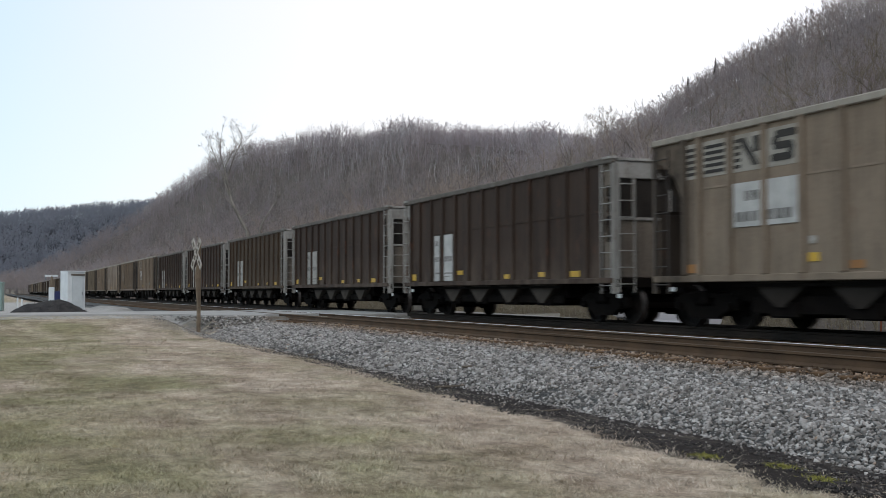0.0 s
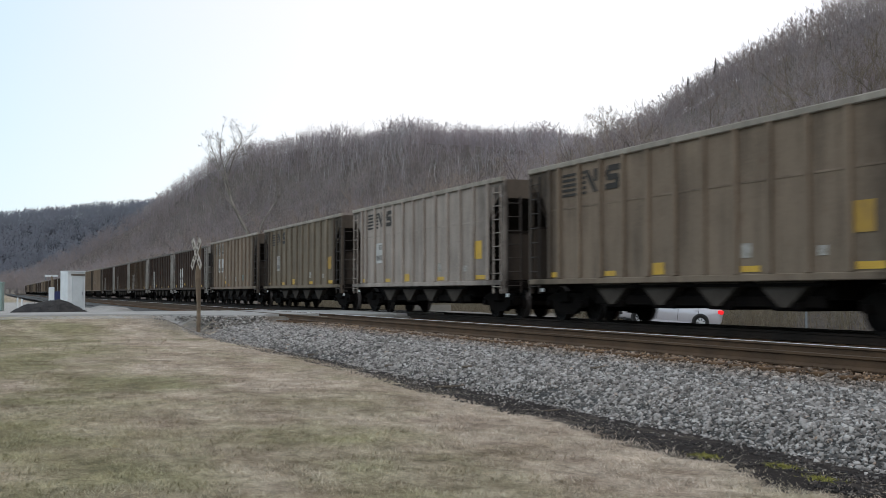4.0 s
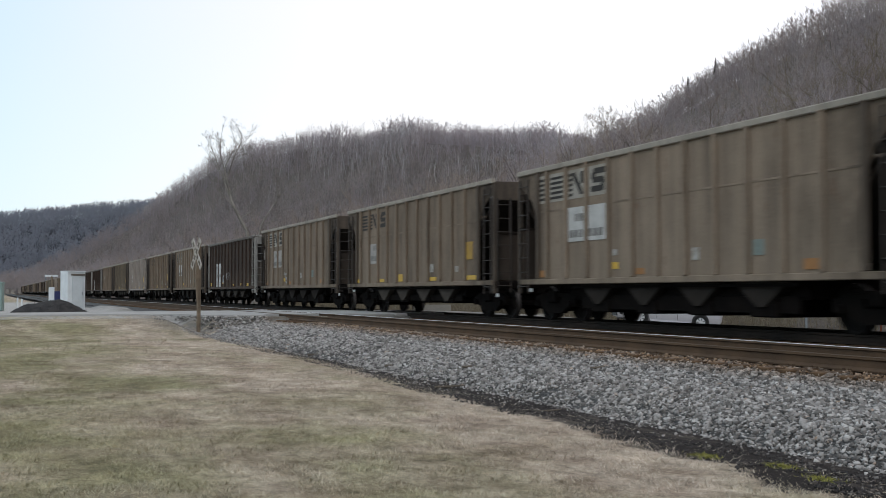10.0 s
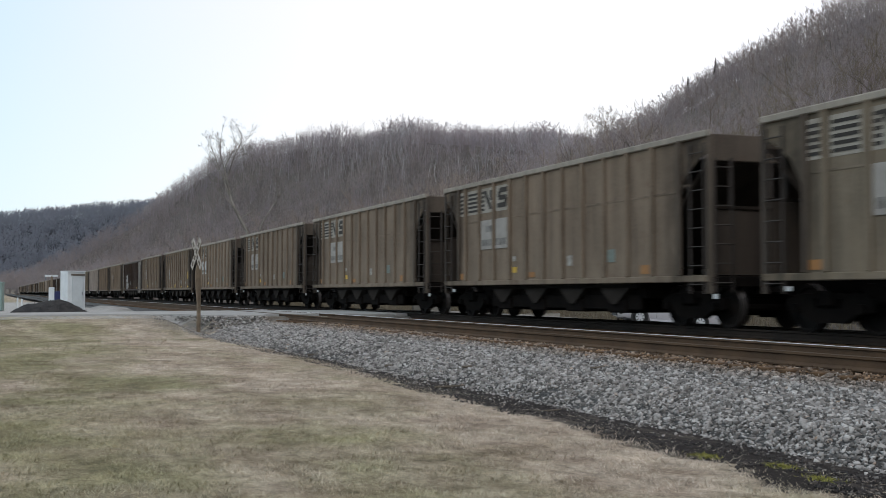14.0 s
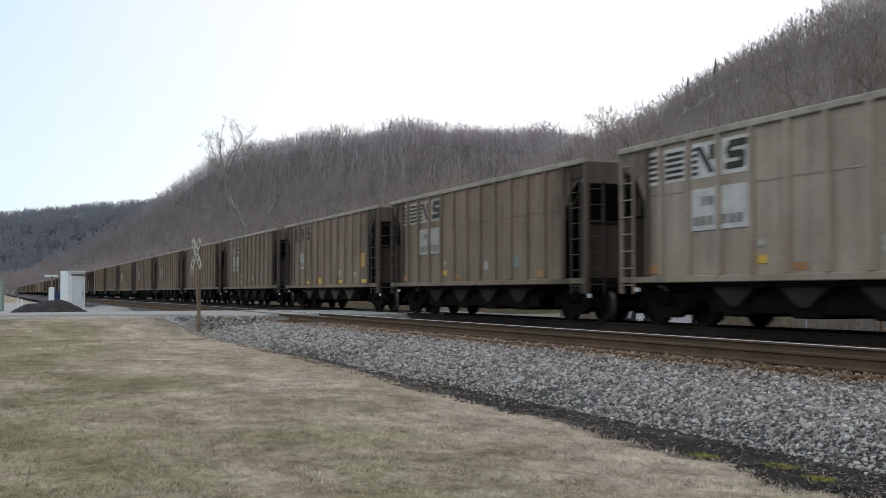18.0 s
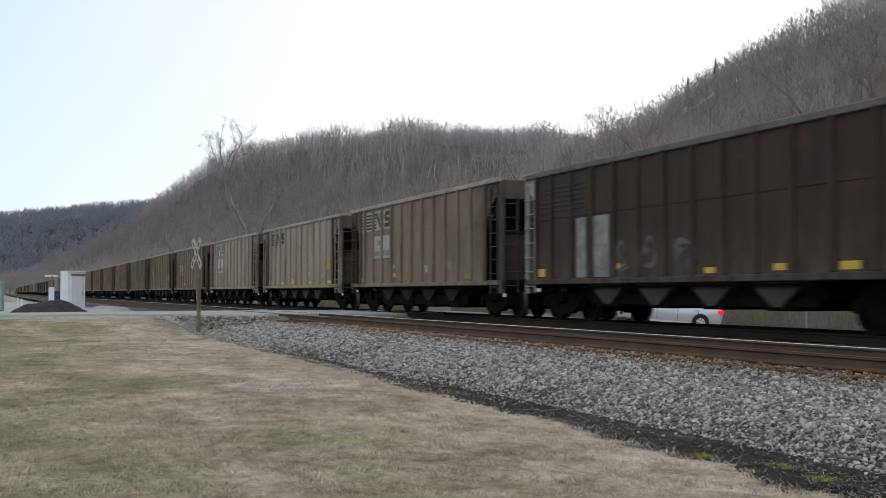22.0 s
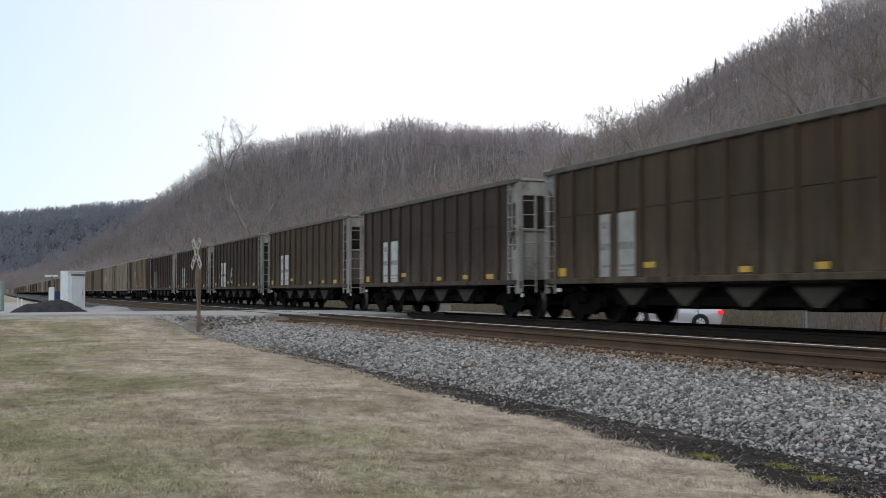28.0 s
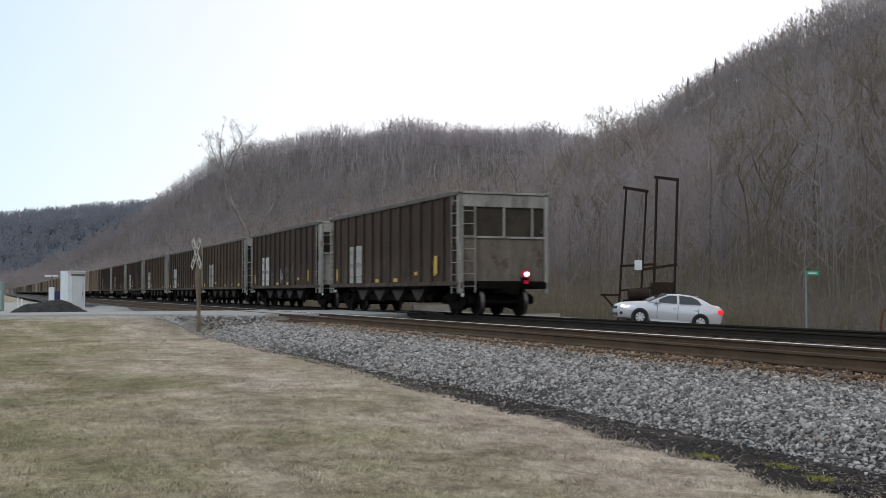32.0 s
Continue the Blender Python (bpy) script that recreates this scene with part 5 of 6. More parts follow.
def forked_tree(rng, h, r, forks, twigs, tw, tl, clear=0.3):
    """A leafless forest tree: one trunk, limbs that climb steeply and fork into a fan, fine twigs at their ends."""
    w = Wood()
    top = np.array((*(rng.normal(size=2) * 0.05 * h), h * 0.72))
    knee = top * 0.5 + np.array((*(rng.normal(size=2) * 0.02 * h), 0))
    w.stick((0, 0, -0.6), knee, r, r * 0.75)
    w.stick(knee, top, r * 0.75, r * 0.4)
    ends = []
    for i in range(forks):
        u = clear + (1.0 - clear) * (i + rng.random()) / forks
        p = knee * u / 0.5 if u < 0.5 else knee + (top - knee) * (u - 0.5) * 2
        az = 2.4 * i + rng.normal() * 0.4
        d = unit(np.array((math.cos(az), math.sin(az), rng.uniform(0.9, 1.9)))) * h * rng.uniform(0.20, 0.33)
        q = p + d
        w.twig(p, d * 1.05, r * 0.40, unit(np.cross(d, rng.normal(size=3))))
        ends.append((p, q))
        for _ in range(2):
            e = unit(unit(d) + rng.normal(size=3) * 0.40 + np.array((0, 0, 0.2))) * h * rng.uniform(0.10, 0.20)
            a = p + d * rng.uniform(0.45, 0.9)
            w.twig(a, e, r * 0.22, unit(np.cross(e, rng.normal(size=3))))
            ends.append((a, a + e))
    for i in range(twigs):
        p, q = ends[int(rng.integers(len(ends)))]
        a = p + (q - p) * rng.uniform(0.35, 1.0)
        e = unit(unit(q - p) + rng.normal(size=3) * 0.5 + np.array((0, 0, 0.25))) * rng.uniform(0.6, 1.3) * tl
        w.twig(a, e, tw, unit(np.cross(e, rng.normal(size=3))))
    return w.arrays()


def make_woods():
    rng = np.random.default_rng(11)
    near_t = [simple_tree(rng, 9.5, 12, 74, 0.024, 1.05, 0.045, 0.12) for _ in range(10)]
    far_t = [simple_tree(rng, 12, 8, 46, 0.065, 1.7, 0.10, 0.25) for _ in range(9)]
    near_crest_t = [forked_tree(rng, 9.0, 0.09, 6, 50, 0.055, 1.0, 0.2) for _ in range(8)]
    far_crest_t = [forked_tree(rng, 14.0, 0.16, 7, 54, 0.10, 1.25, 0.06) for _ in range(9)]
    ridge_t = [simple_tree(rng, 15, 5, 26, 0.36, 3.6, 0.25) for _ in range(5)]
    dark_t = [forked_tree(rng, 15.0, 0.20, 12, 150, 0.028, 1.4, 0.25) for _ in range(6)]
    stand_t = [forked_tree(rng, 15.0, 0.15, 12, 190, 0.030, 1.5, 0.22) for _ in range(9)]

    def spots(n, x0, x1, y0, y1, keep):
        out = []
        xs, ys = rng.uniform(x0, x1, n), rng.uniform(y0, y1, n)
        for x, y in zip(xs, ys):
            if keep(x, y):
                out.append((x, y, land(x, y)))
        return np.array(out)

    def crest(y):
        return float(np.interp(y, CREST_Y, CREST_X))
    close_t = [simple_tree(rng, 9.5, 16, 170, 0.012, 0.8, 0.05, 0.12) for _ in range(8)]
    p = spots(7600, 42, 130, 25, 150, lambda x, y: math.hypot(x, y) < 150 and y > 0.95 * x - 18 and rng.random() < 0.3)
    tagged(part("slope_foot_woods", scatter_wood(close_t, p, rng.uniform(0.75, 1.2, len(p)), rng), BARK), "fine-twigged leafless woods at the foot of the slope", "woods", kind="stuff")
    p = spots(6400, 42, 245, 25, 360, lambda x, y: x < crest(y) - 4 and y > 0.95 * x - 18 and math.hypot(x, y) >= 150)
    tagged(part("hillside_woods", scatter_wood(near_t, p, rng.uniform(0.7, 1.15, len(p)) * np.interp(np.hypot(p[:, 0], p[:, 1]), (90, 300), (1.05, 0.85)), rng), BARK), "leafless grey-brown woods on the steep near slope", "woods", kind="stuff")
    p = spots(8200, 110, 270, 140, 400, lambda x, y: crest(y) - 45 + 36 * rng.random() < x < crest(y) + 26 and y > 0.95 * x - 18)
    tagged(part("hilltop_woods", scatter_wood(near_crest_t, p, rng.uniform(0.6, 1.15, len(p)), rng), BARK), "close-standing leafless woods along the near hilltop", "woods", kind="stuff")
    p = spots(9000, 4, 262, 360, 1080, lambda x, y: x < crest(y) - 5 and (x > 34 or y > 640 + 6 * (34 - x)))
    tagged(part("valley_woods", scatter_wood(far_t, p, rng.uniform(0.7, 1.2, len(p)), rng), BARK), "leafless brown woods along the valley side", "woods", kind="stuff")
    p = spots(11500, 105, 300, 370, 1080, lambda x, y: crest(y) - 30 + 26 * rng.random() < x < crest(y) + 34)
    lump = np.array([0.92 + 0.75 * noise.noise((a * 0.03, b * 0.035, 3.0)) for a, b, c in p]).clip(0.55, 1.35)
    tagged(part("valley_hilltop_woods", scatter_wood(far_crest_t, p, rng.uniform(0.75, 1.12, len(p)) * lump, rng), CREST_HAZE), "close-standing leafless woods along the valley's crest", "woods", kind="stuff")
    p = spots(6500, 225, 340, 380, 760, lambda x, y: crest(y) + 26 < x < crest(y) + 80)
    tagged(part("plateau_woods", scatter_wood(far_crest_t, p, rng.uniform(0.7, 1.0, len(p)), rng), CREST_HAZE), "leafless woods on the flat hilltop behind the crest", "woods", kind="stuff")
    p = spots(5200, 105, 290, 330, 1080, lambda x, y: crest(y) - 8 < x < crest(y) + 12)
    tagged(part("crest_undergrowth", scatter_wood(far_t, p, rng.uniform(0.25, 0.45, len(p)), rng), BARK), "low brush and saplings along the valley's crest", "brush", kind="stuff")
    # taller fan-shaped trees that stand out on the lower slopes
    p = spots(620, 36, 150, 130, 560, lambda x, y: x < crest(y) * 0.62 and noise.noise((x * 0.03, y * 0.02, 8.0)) > -0.25)
    tagged(part("slope_trees", scatter_wood(stand_t, p, rng.uniform(0.6, 1.1, len(p)), rng), SLOPE_TREE), "taller brown leafless trees with fan-shaped crowns", "woods", kind="stuff")
    # darker single trees that stand out against them
    p = spots(150, 40, 130, 150, 520, lambda x, y: x < crest(y) * 0.6)
    tagged(part("dark_slope_trees", scatter_wood(dark_t, p, rng.uniform(0.65, 1.1, len(p)), rng), DARK_TREE), "dark-barked leafless trees standing out on the slope", "woods", kind="stuff")
    # pale trunks that show among them
    pale_t = [simple_tree(rng, 14, 5, 6, 0.06, 1.8, 0.27, 0.6) for _ in range(8)]
    p = spots(11000, 60, 262, 345, 1080, lambda x, y: 0.62 + 0.40 * rng.random() ** 0.35 < (x - 40) / (crest(y) - 35) < 0.99 and noise.noise((x * 0.02, y * 0.02, 4.0)) > -0.3)
    tagged(part("pale_trunk_woods", scatter_wood(pale_t, p, rng.uniform(0.7, 1.1, len(p)), rng), PALE_TRUNKS), "pale bare trunks showing among the brown woods", "woods", kind="stuff")
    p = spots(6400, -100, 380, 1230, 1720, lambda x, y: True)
    tagged(part("ridge_woods", scatter_wood(ridge_t, p, rng.uniform(0.75, 1.25, len(p)), rng), RIDGE_HAZE), "leafless woods on the distant ridge with blue-grey haze in their colour", "woods", kind="stuff")
    # saplings and brush at the foot of the slope
    w = Wood()
    for i in range(22000):
        x = 33 + 75 * rng.random() ** 1.7
        y = rng.uniform(28, 150)
        c0, c1 = road_edges(x)
        if (c0 - 1 < y < c1 + 1 and x < 45) or y < 0.95 * x - 14:
            continue
        a = np.array((x, y, land(x, y) - 0.1))
        h = rng.uniform(1.2, 4.5) * (1.0 if x > 40 else 0.7) * (1.9 if x > 46 and i % 3 == 0 else 1.0)
        d = np.array((rng.normal() * 0.22, rng.normal() * 0.22, 1.0)) * h
        w.twig(a, d, rng.uniform(0.010, 0.024), unit(np.array((rng.normal(), rng.normal(), 0))))
        for _ in range(9):
            q = a + d * rng.uniform(0.15, 0.9)
            w.twig(q, np.array((rng.normal() * 0.6, rng.normal() * 0.6, 0.5)) * rng.uniform(0.4, 1.3), 0.009, unit(rng.normal(size=3)))
    tagged(part("brush", from_arrays(*w.arrays()), BRUSH), "tangled olive-brown brush and saplings below the slope", "brush", kind="stuff")


def limb(wood, rng, p, d, length, r, depth, spread, twig_w, up=0.25):
    """A crooked limb that divides again and again into twigs."""
    q = np.array(p, float)
    d = unit(np.array(d, float))
    pts = [q]
    for k in range(3):
        d = unit(d + rng.normal(size=3) * 0.16 + np.array((0, 0, up * 0.3)))
        q = q + d * length / 3
        pts.append(q)
    for k in range(3):
        wood.stick(pts[k], pts[k + 1], r * (1 - 0.22 * k), r * (1 - 0.22 * (k + 1)))
    if depth == 0:
        for k in range(5):
            a = pts[1] + (pts[3] - pts[1]) * rng.random()
            t = unit(d + rng.normal(size=3) * 0.7) * length * rng.uniform(0.3, 0.7)
            wood.twig(a, t, twig_w, unit(np.cross(t, rng.normal(size=3))))
        return
    for k in range(3 if depth > 1 else 4):
        u = rng.uniform(0.4, 1.0) if k else 1.0
        a = pts[1] + (pts[3] - pts[1]) * u
        turn = rng.normal(size=3)
        side = unit(turn - d * np.dot(turn, d))
        nd = unit(d + side * rng.uniform(0.45, 1.0) * spread + np.array((0, 0, up)))
        limb(wood, rng, a, nd, length * rng.uniform(0.55, 0.78), r * (0.62 if k == 0 else 0.45), depth - 1, spread, twig_w, up)


def single_tree(name, x, y, label, seed, trunk_pts, r, limbs, length, trunk_mat, crown_mat, depth=3, spread=1.0, twig_w=0.008, group="", up=0.25):
    """trunk_pts: the trunk's bends; limbs start along its upper part."""
    rng = np.random.default_rng(seed)
    t = thing(name, pose(x, y, land(x, y)), label, "tree", group)
    trunk, crown = Wood(), Wood()
    pts = [np.array(q, float) for q in trunk_pts]
    n = len(pts) - 1
    for k in range(n):
        trunk.stick(pts[k], pts[k + 1], r * (1 - 0.6 * k / n), r * (1 - 0.6 * (k + 1) / n))
    for k in range(limbs):
        u = n * (0.45 + 0.55 * (k + 1) / limbs) - 1e-6
        a = pts[int(u)] + (pts[int(u) + 1] - pts[int(u)]) * (u - int(u))
        az = 2.4 * k + rng.normal() * 0.3
        d = np.array((math.cos(az), math.sin(az), 0.9 + 0.5 * k / limbs))
        limb(crown, rng, a, d, length * rng.uniform(0.75, 1.15), r * 0.4, depth, spread, twig_w, up)
    part("trunk", from_arrays(*trunk.arrays()), trunk_mat, t)
    part("crown", from_arrays(*crown.arrays()), crown_mat, t, "bare branches and twigs")
    return t


def sycamore(x, y, label, seed, r, trunk_line, limb_lines):
    """A crooked tree that spreads across the line of sight: trunk and limbs as pairs of sideways reach and height."""
    rng = np.random.default_rng(seed)
    t = thing("sycamore", pose(x, y, land(x, y)), label, "tree")

    def at(q, deep=0.0):
        return np.array((0.93 * q[0] + 0.37 * deep, -0.37 * q[0] + 0.93 * deep, q[1] if q[1] < 10 else 10 + 0.88 * (q[1] - 10)))
    trunk, crown = Wood(), Wood()
    n = len(trunk_line) - 1
    for k in range(n):
        trunk.stick(at(trunk_line[k]), at(trunk_line[k + 1]), r * (1 - 0.68 * k / n), r * (1 - 0.68 * (k + 1) / n))
    for line in limb_lines:
        deep = rng.normal() * 1.2
        pts = [at(line[0]), at(line[1], deep * 0.5), at(line[2], deep)]
        trunk.stick(pts[0], pts[1], r * 0.28, r * 0.18)
        trunk.stick(pts[1], pts[2], r * 0.18, r * 0.06)
        for k in range(7):
            u = 0.35 + 0.65 * k / 6
            p = pts[0] + (pts[1] - pts[0]) * u * 2 if u < 0.5 else pts[1] + (pts[2] - pts[1]) * (u - 0.5) * 2
            d = unit(pts[2] - pts[0]) + rng.normal(size=3) * 0.7 + np.array((0, 0, 0.25))
            limb(crown, rng, p, d, rng.uniform(0.9, 1.6), r * 0.09, 2, 1.0, 0.013, 0.15)
    part("trunk", from_arrays(*trunk.arrays()), PALE_BARK, t, "pale flaking trunk and limbs")
    part("crown", from_arrays(*crown.arrays()), PALE_TWIG, t, "bare pale branches and twigs")
    return t


def make_single_trees():
    sycamore(29.1, 133.7, "tall leafless sycamore with pale flaking bark", 3, 0.36,
             [(0.0, -0.5), (-0.3, 5.0), (-1.15, 9.5), (-1.96, 11.0), (-2.97, 13.3), (-3.5, 15.8), (-3.9, 17.8)],
             [((-2.97, 13.3), (-4.4, 16.8), (-6.0, 19.6)), ((-3.5, 15.8), (-4.8, 18.4), (-5.6, 20.8)), ((-3.9, 17.8), (-3.4, 20.2), (-2.5, 22.4)), ((-3.6, 16.4), (-2.6, 19.2), (-1.5, 21.4)), ((-3.9, 17.8), (-4.4, 19.8), (-4.3, 21.8)),
              ((-2.4, 12.2), (-4.0, 14.2), (-5.2, 15.6)), ((-1.96, 11.0), (-0.9, 11.9), (-0.1, 12.8)), ((-3.2, 14.4), (-2.2, 15.6), (-1.3, 17.2))])
    sycamore(31.2, 137.0, "leaning leafless sycamore with pale bark", 8, 0.24,
             [(0.0, -0.5), (-1.4, 7.5), (-0.7, 10.5), (0.4, 12.6), (1.9, 15.4)],
             [((0.4, 12.6), (1.3, 13.6), (2.4, 14.2)), ((1.2, 14.1), (1.2, 15.6), (1.7, 17.0)), ((-0.7, 10.5), (0.4, 10.9), (1.3, 11.8))])
    rng = random.Random(21)
    spots = [(44.5, 42.5, 12), (47.5, 50.0, 13), (52.0, 47.0, 14), (43.0, 56.0, 10), (50.0, 60.0, 13), (56.0, 52.0, 12)]
    while len(spots) < 30:
        x, y = rng.uniform(43, 72), rng.uniform(40, 96)
        if y > 0.9 * x - 6:
            spots.append((x, y, rng.uniform(8, 13)))
    for i, (x, y, h) in enumerate(spots):
        lx, ly = rng.uniform(-0.7, 0.7), rng.uniform(-0.5, 0.5)
        pts = [(0, 0, -0.4), (lx * 0.3, ly * 0.3, h * 0.25), (lx * 0.2, ly * 0.6, h * 0.45), (lx, ly, h * 0.7)]
        olive = i % 3 == 0
        single_tree("bare_tree", x, y, "leafless grey-brown tree with crooked limbs standing in brush", 100 + i, pts, rng.uniform(0.09, 0.16), 6, h * 0.24, GREY_BARK, BRUSH if olive else TWIG, 3, 0.9, 0.010, "trees at the foot of the slope", 0.4)
    # three taller trees whose crowns stand above the saddle
    for i, (x, y) in enumerate(((222, 385), (214, 372), (227, 402))):
        single_tree("ridge_tree", x, y, "tall leafless tree rising above the saddle", 300 + i, [(0, 0, -0.4), (0.2, 0.1, 6), (0.1, 0.5, 11), (0.6, 0.4, 15)], 0.26, 7, 4.6, GREY_BARK, TWIG, 3, 1.0, 0.03, "trees above the saddle", 0.3)
    for i, (x, y) in enumerate(((208.2, 294), (211.5, 314))):
        t = thing("spruce", pose(x, y, land(x, y)), "dark green spruce standing on the ridge", "tree", "spruces on the ridge")
        part("trunk", rod((0, 0, -0.5), (0, 0, 11.8), 0.22, 0.03, 6), GREY_BARK, t)
        w = Wood()
        r = np.random.default_rng(50 + i)
        for k in range(520):
            u = min(0.999, max(0.0, round(r.random() ** 0.8 * 14) / 14 + r.normal() * 0.012))
            a = r.uniform(0, 6.283)
            reach = 2.3 * (1 - u) ** 0.9 + 0.25
            base = np.array((0, 0, 2.0 + 9.6 * u))
            d = np.array((math.cos(a), math.sin(a), -0.25)) * reach * r.uniform(0.6, 1.1)
            w.twig(base, d, 0.24, unit(np.array((-math.sin(a), math.cos(a), 0.3))))
        part("crown", from_arrays(*w.arrays()), EVERGREEN, t, "dark needle boughs")


make_woods()
make_single_trees()

# ---------------------------------------------------------------- things beside the line
def crossbuck():
    t = thing("crossing_sign", pose(6.37, 38.2, -0.34, 0, 0, 12), "weathered wooden railway crossing sign with peeling white crossed boards", "sign")
    part("post", box(-0.055, 0.055, -0.055, 0.055, -0.75, 2.66, 0.012), OLD_WOOD, t, "bare weathered timber post")
    for k, s in enumerate((1, -1)):
        b = box(-0.012, 0.012, -0.61, 0.61, -0.115, 0.115, 0.006)
        blade = part("blade", b, WHITE_WORN, t, "peeling white board", pose(-0.078 - 0.026 * k, 0, 2.38, s * 50))
        for j in range(4):
            part("lettering_bar", box(-0.0165, -0.0125, -0.48 + 0.27 * j, -0.30 + 0.27 * j, -0.055, 0.055), MARK_FADED, blade)
    out = [(0.0, 2.0), (0.06, 2.0), (0.06, 1.3), (0.05, 0.70), (0.02, 0.70), (-0.02, 1.2), (-0.05, 1.7)]
    part("hanging_board", prism([(a, b) for a, b in out], "y", -0.035, 0.03), OLD_WOOD, t, "split brown board hanging from the post", pose(-0.11, -0.08, 0))


def relay_hut():
    gz = -0.13
    t = thing("signal_hut", pose(3.5, 56.8, gz, 0, 0, 20), "white painted metal railway signal hut with a closed door", "hut")
    part("wall", box(-0.44, 0.44, -0.42, 0.42, 0.0, 1.86, 0.02), HUT_WHITE, t)
    part("roof", box(-0.455, 0.455, -0.47, 0.44, 1.86, 1.91, 0.015), HUT_WHITE, t)
    part("skid", box(-0.5, 0.5, -0.5, 0.5, -0.15, 0.0), GALV, t)
    d = part("door", box(-0.22, 0.34, -0.455, -0.415, 0.05, 1.66, 0.01), HUT_DOOR, t, "light grey metal door")
    part("handle", box(0.25, 0.28, -0.49, -0.455, 0.75, 0.92, 0.005), GALV, d)
    part("door_frame", box(-0.28, -0.23, -0.445, -0.42, 0.02, 1.74), HUT_WHITE, t)
    part("door_frame", box(0.35, 0.40, -0.445, -0.42, 0.02, 1.74), HUT_WHITE, t)
    part("lintel", box(-0.28, 0.40, -0.47, -0.42, 1.68, 1.76), MARK_FADED, t)
    for x in (-0.45, 0.3):
        part("eyebolt", rod((x, 0, 1.97), (x, 0, 2.03), 0.03, sides=8), GALV, t)
    m = thing("signal_mast", pose(2.45, 57.3, gz), "short white relay case with a horizontal bar on a post", "signal case")
    part("case", box(-0.01, 0.24, -0.13, 0.13, 0.0, 1.14, 0.02), HUT_WHITE, m)
    part("post", rod((0.12, 0, 1.0), (0.12, 0, 1.68), 0.05, sides=8), OLD_WOOD, m)
    part("bar", box(-0.20, 0.40, -0.04, 0.04, 1.63, 1.72, 0.01), HUT_WHITE, m)
    part("bracket", rod((-0.18, 0, 1.64), (-0.14, 0, 1.46), 0.03, sides=6), GALV, m)
    b = thing("blue_box", pose(2.9, 58.6, gz), "small dark blue equipment box on the gravel", "box")
    part("body", box(-0.2, 0.2, -0.2, 0.2, 0, 0.95, 0.02), plain("dark_blue_paint", (0.02, 0.025, 0.10), (0.015, 0.02, 0.07), 0.5), b)
    for k, x in enumerate((1.05, 1.25)):
        w = thing("marker_post", pose(x, 57.6, gz), "short white marker post", "post", "marker posts")
        part("post", rod((0, 0, -0.1), (0, 0, 0.6 - 0.06 * k), 0.04, 0.04, 8), HUT_WHITE, w)
        part("cap", rod((0, 0, 0.6 - 0.06 * k), (0, 0, 0.64 - 0.06 * k), 0.05, 0.03, 8), HUT_WHITE, w)
    g = thing("utility_cabinet", pose(-0.2, 57.9, gz, 0, 0, -8), "pale green metal utility cabinet", "cabinet")
    part("body", box(-0.65, 0.62, -0.4, 0.4, 0, 1.30, 0.03), GREEN_METAL, g)
    part("lid", box(-0.68, 0.65, -0.43, 0.43, 1.30, 1.38, 0.02), GREEN_METAL, g)
    part("door", box(-0.6, 0.0, -0.42, -0.4, 0.1, 1.2, 0.005), GREEN_METAL, g)


def mound():
    t = thing("spoil_mound", pose(2.2, 50.6, -0.13), "dark heap of old asphalt millings beside the road", "mound")
    rng = np.random.default_rng(9)
    nx, ny = 44, 26
    v, f = [], []
    for j in range(ny + 1):
        for i in range(nx + 1):
            x, y = -2.1 + 4.2 * i / nx, -1.3 + 2.6 * j / ny
            r = math.hypot(x / 1.65, y / 1.05)
            h = 0.56 * max(0.0, 1 - r ** 2.2) * (1 + 0.12 * math.sin(3 * x)) + 0.05 * noise.noise((x * 3, y * 3, 1)) * (r < 1) + rng.normal() * 0.014 * (r < 1.05)
            v.append((x, y, max(-0.06, h) - 0.03))
    for j in range(ny):
        for i in range(nx):
            a = j * (nx + 1) + i
            f += [(a, a + 1, a + nx + 2), (a, a + nx + 2, a + nx + 1)]
    part("heap", from_arrays(np.array(v), np.array(f)), plain("old_asphalt_millings", (0.030, 0.029, 0.030), (0.060, 0.057, 0.055), 0.95, 0, 4, 0.9, 25), t)
    c = rng.uniform(-1, 1, (260, 3))
    c[:, 0] *= 1.7
    c[:, 1] *= 1.1
    r = np.hypot(c[:, 0] / 1.65, c[:, 1] / 1.05)
    c[:, 2] = 0.56 * np.clip(1 - r ** 2.2, 0, 1) - 0.02
    vv, ff = cube_stones(c[r < 1.15], 0.008 + 0.022 * rng.random(int((r < 1.15).sum())) ** 2, rng)
    part("loose_lumps", from_arrays(vv, ff), plain("broken_asphalt", (0.05, 0.048, 0.047), (0.10, 0.095, 0.09), 0.95, 0, 4, 0.5, 25), t)


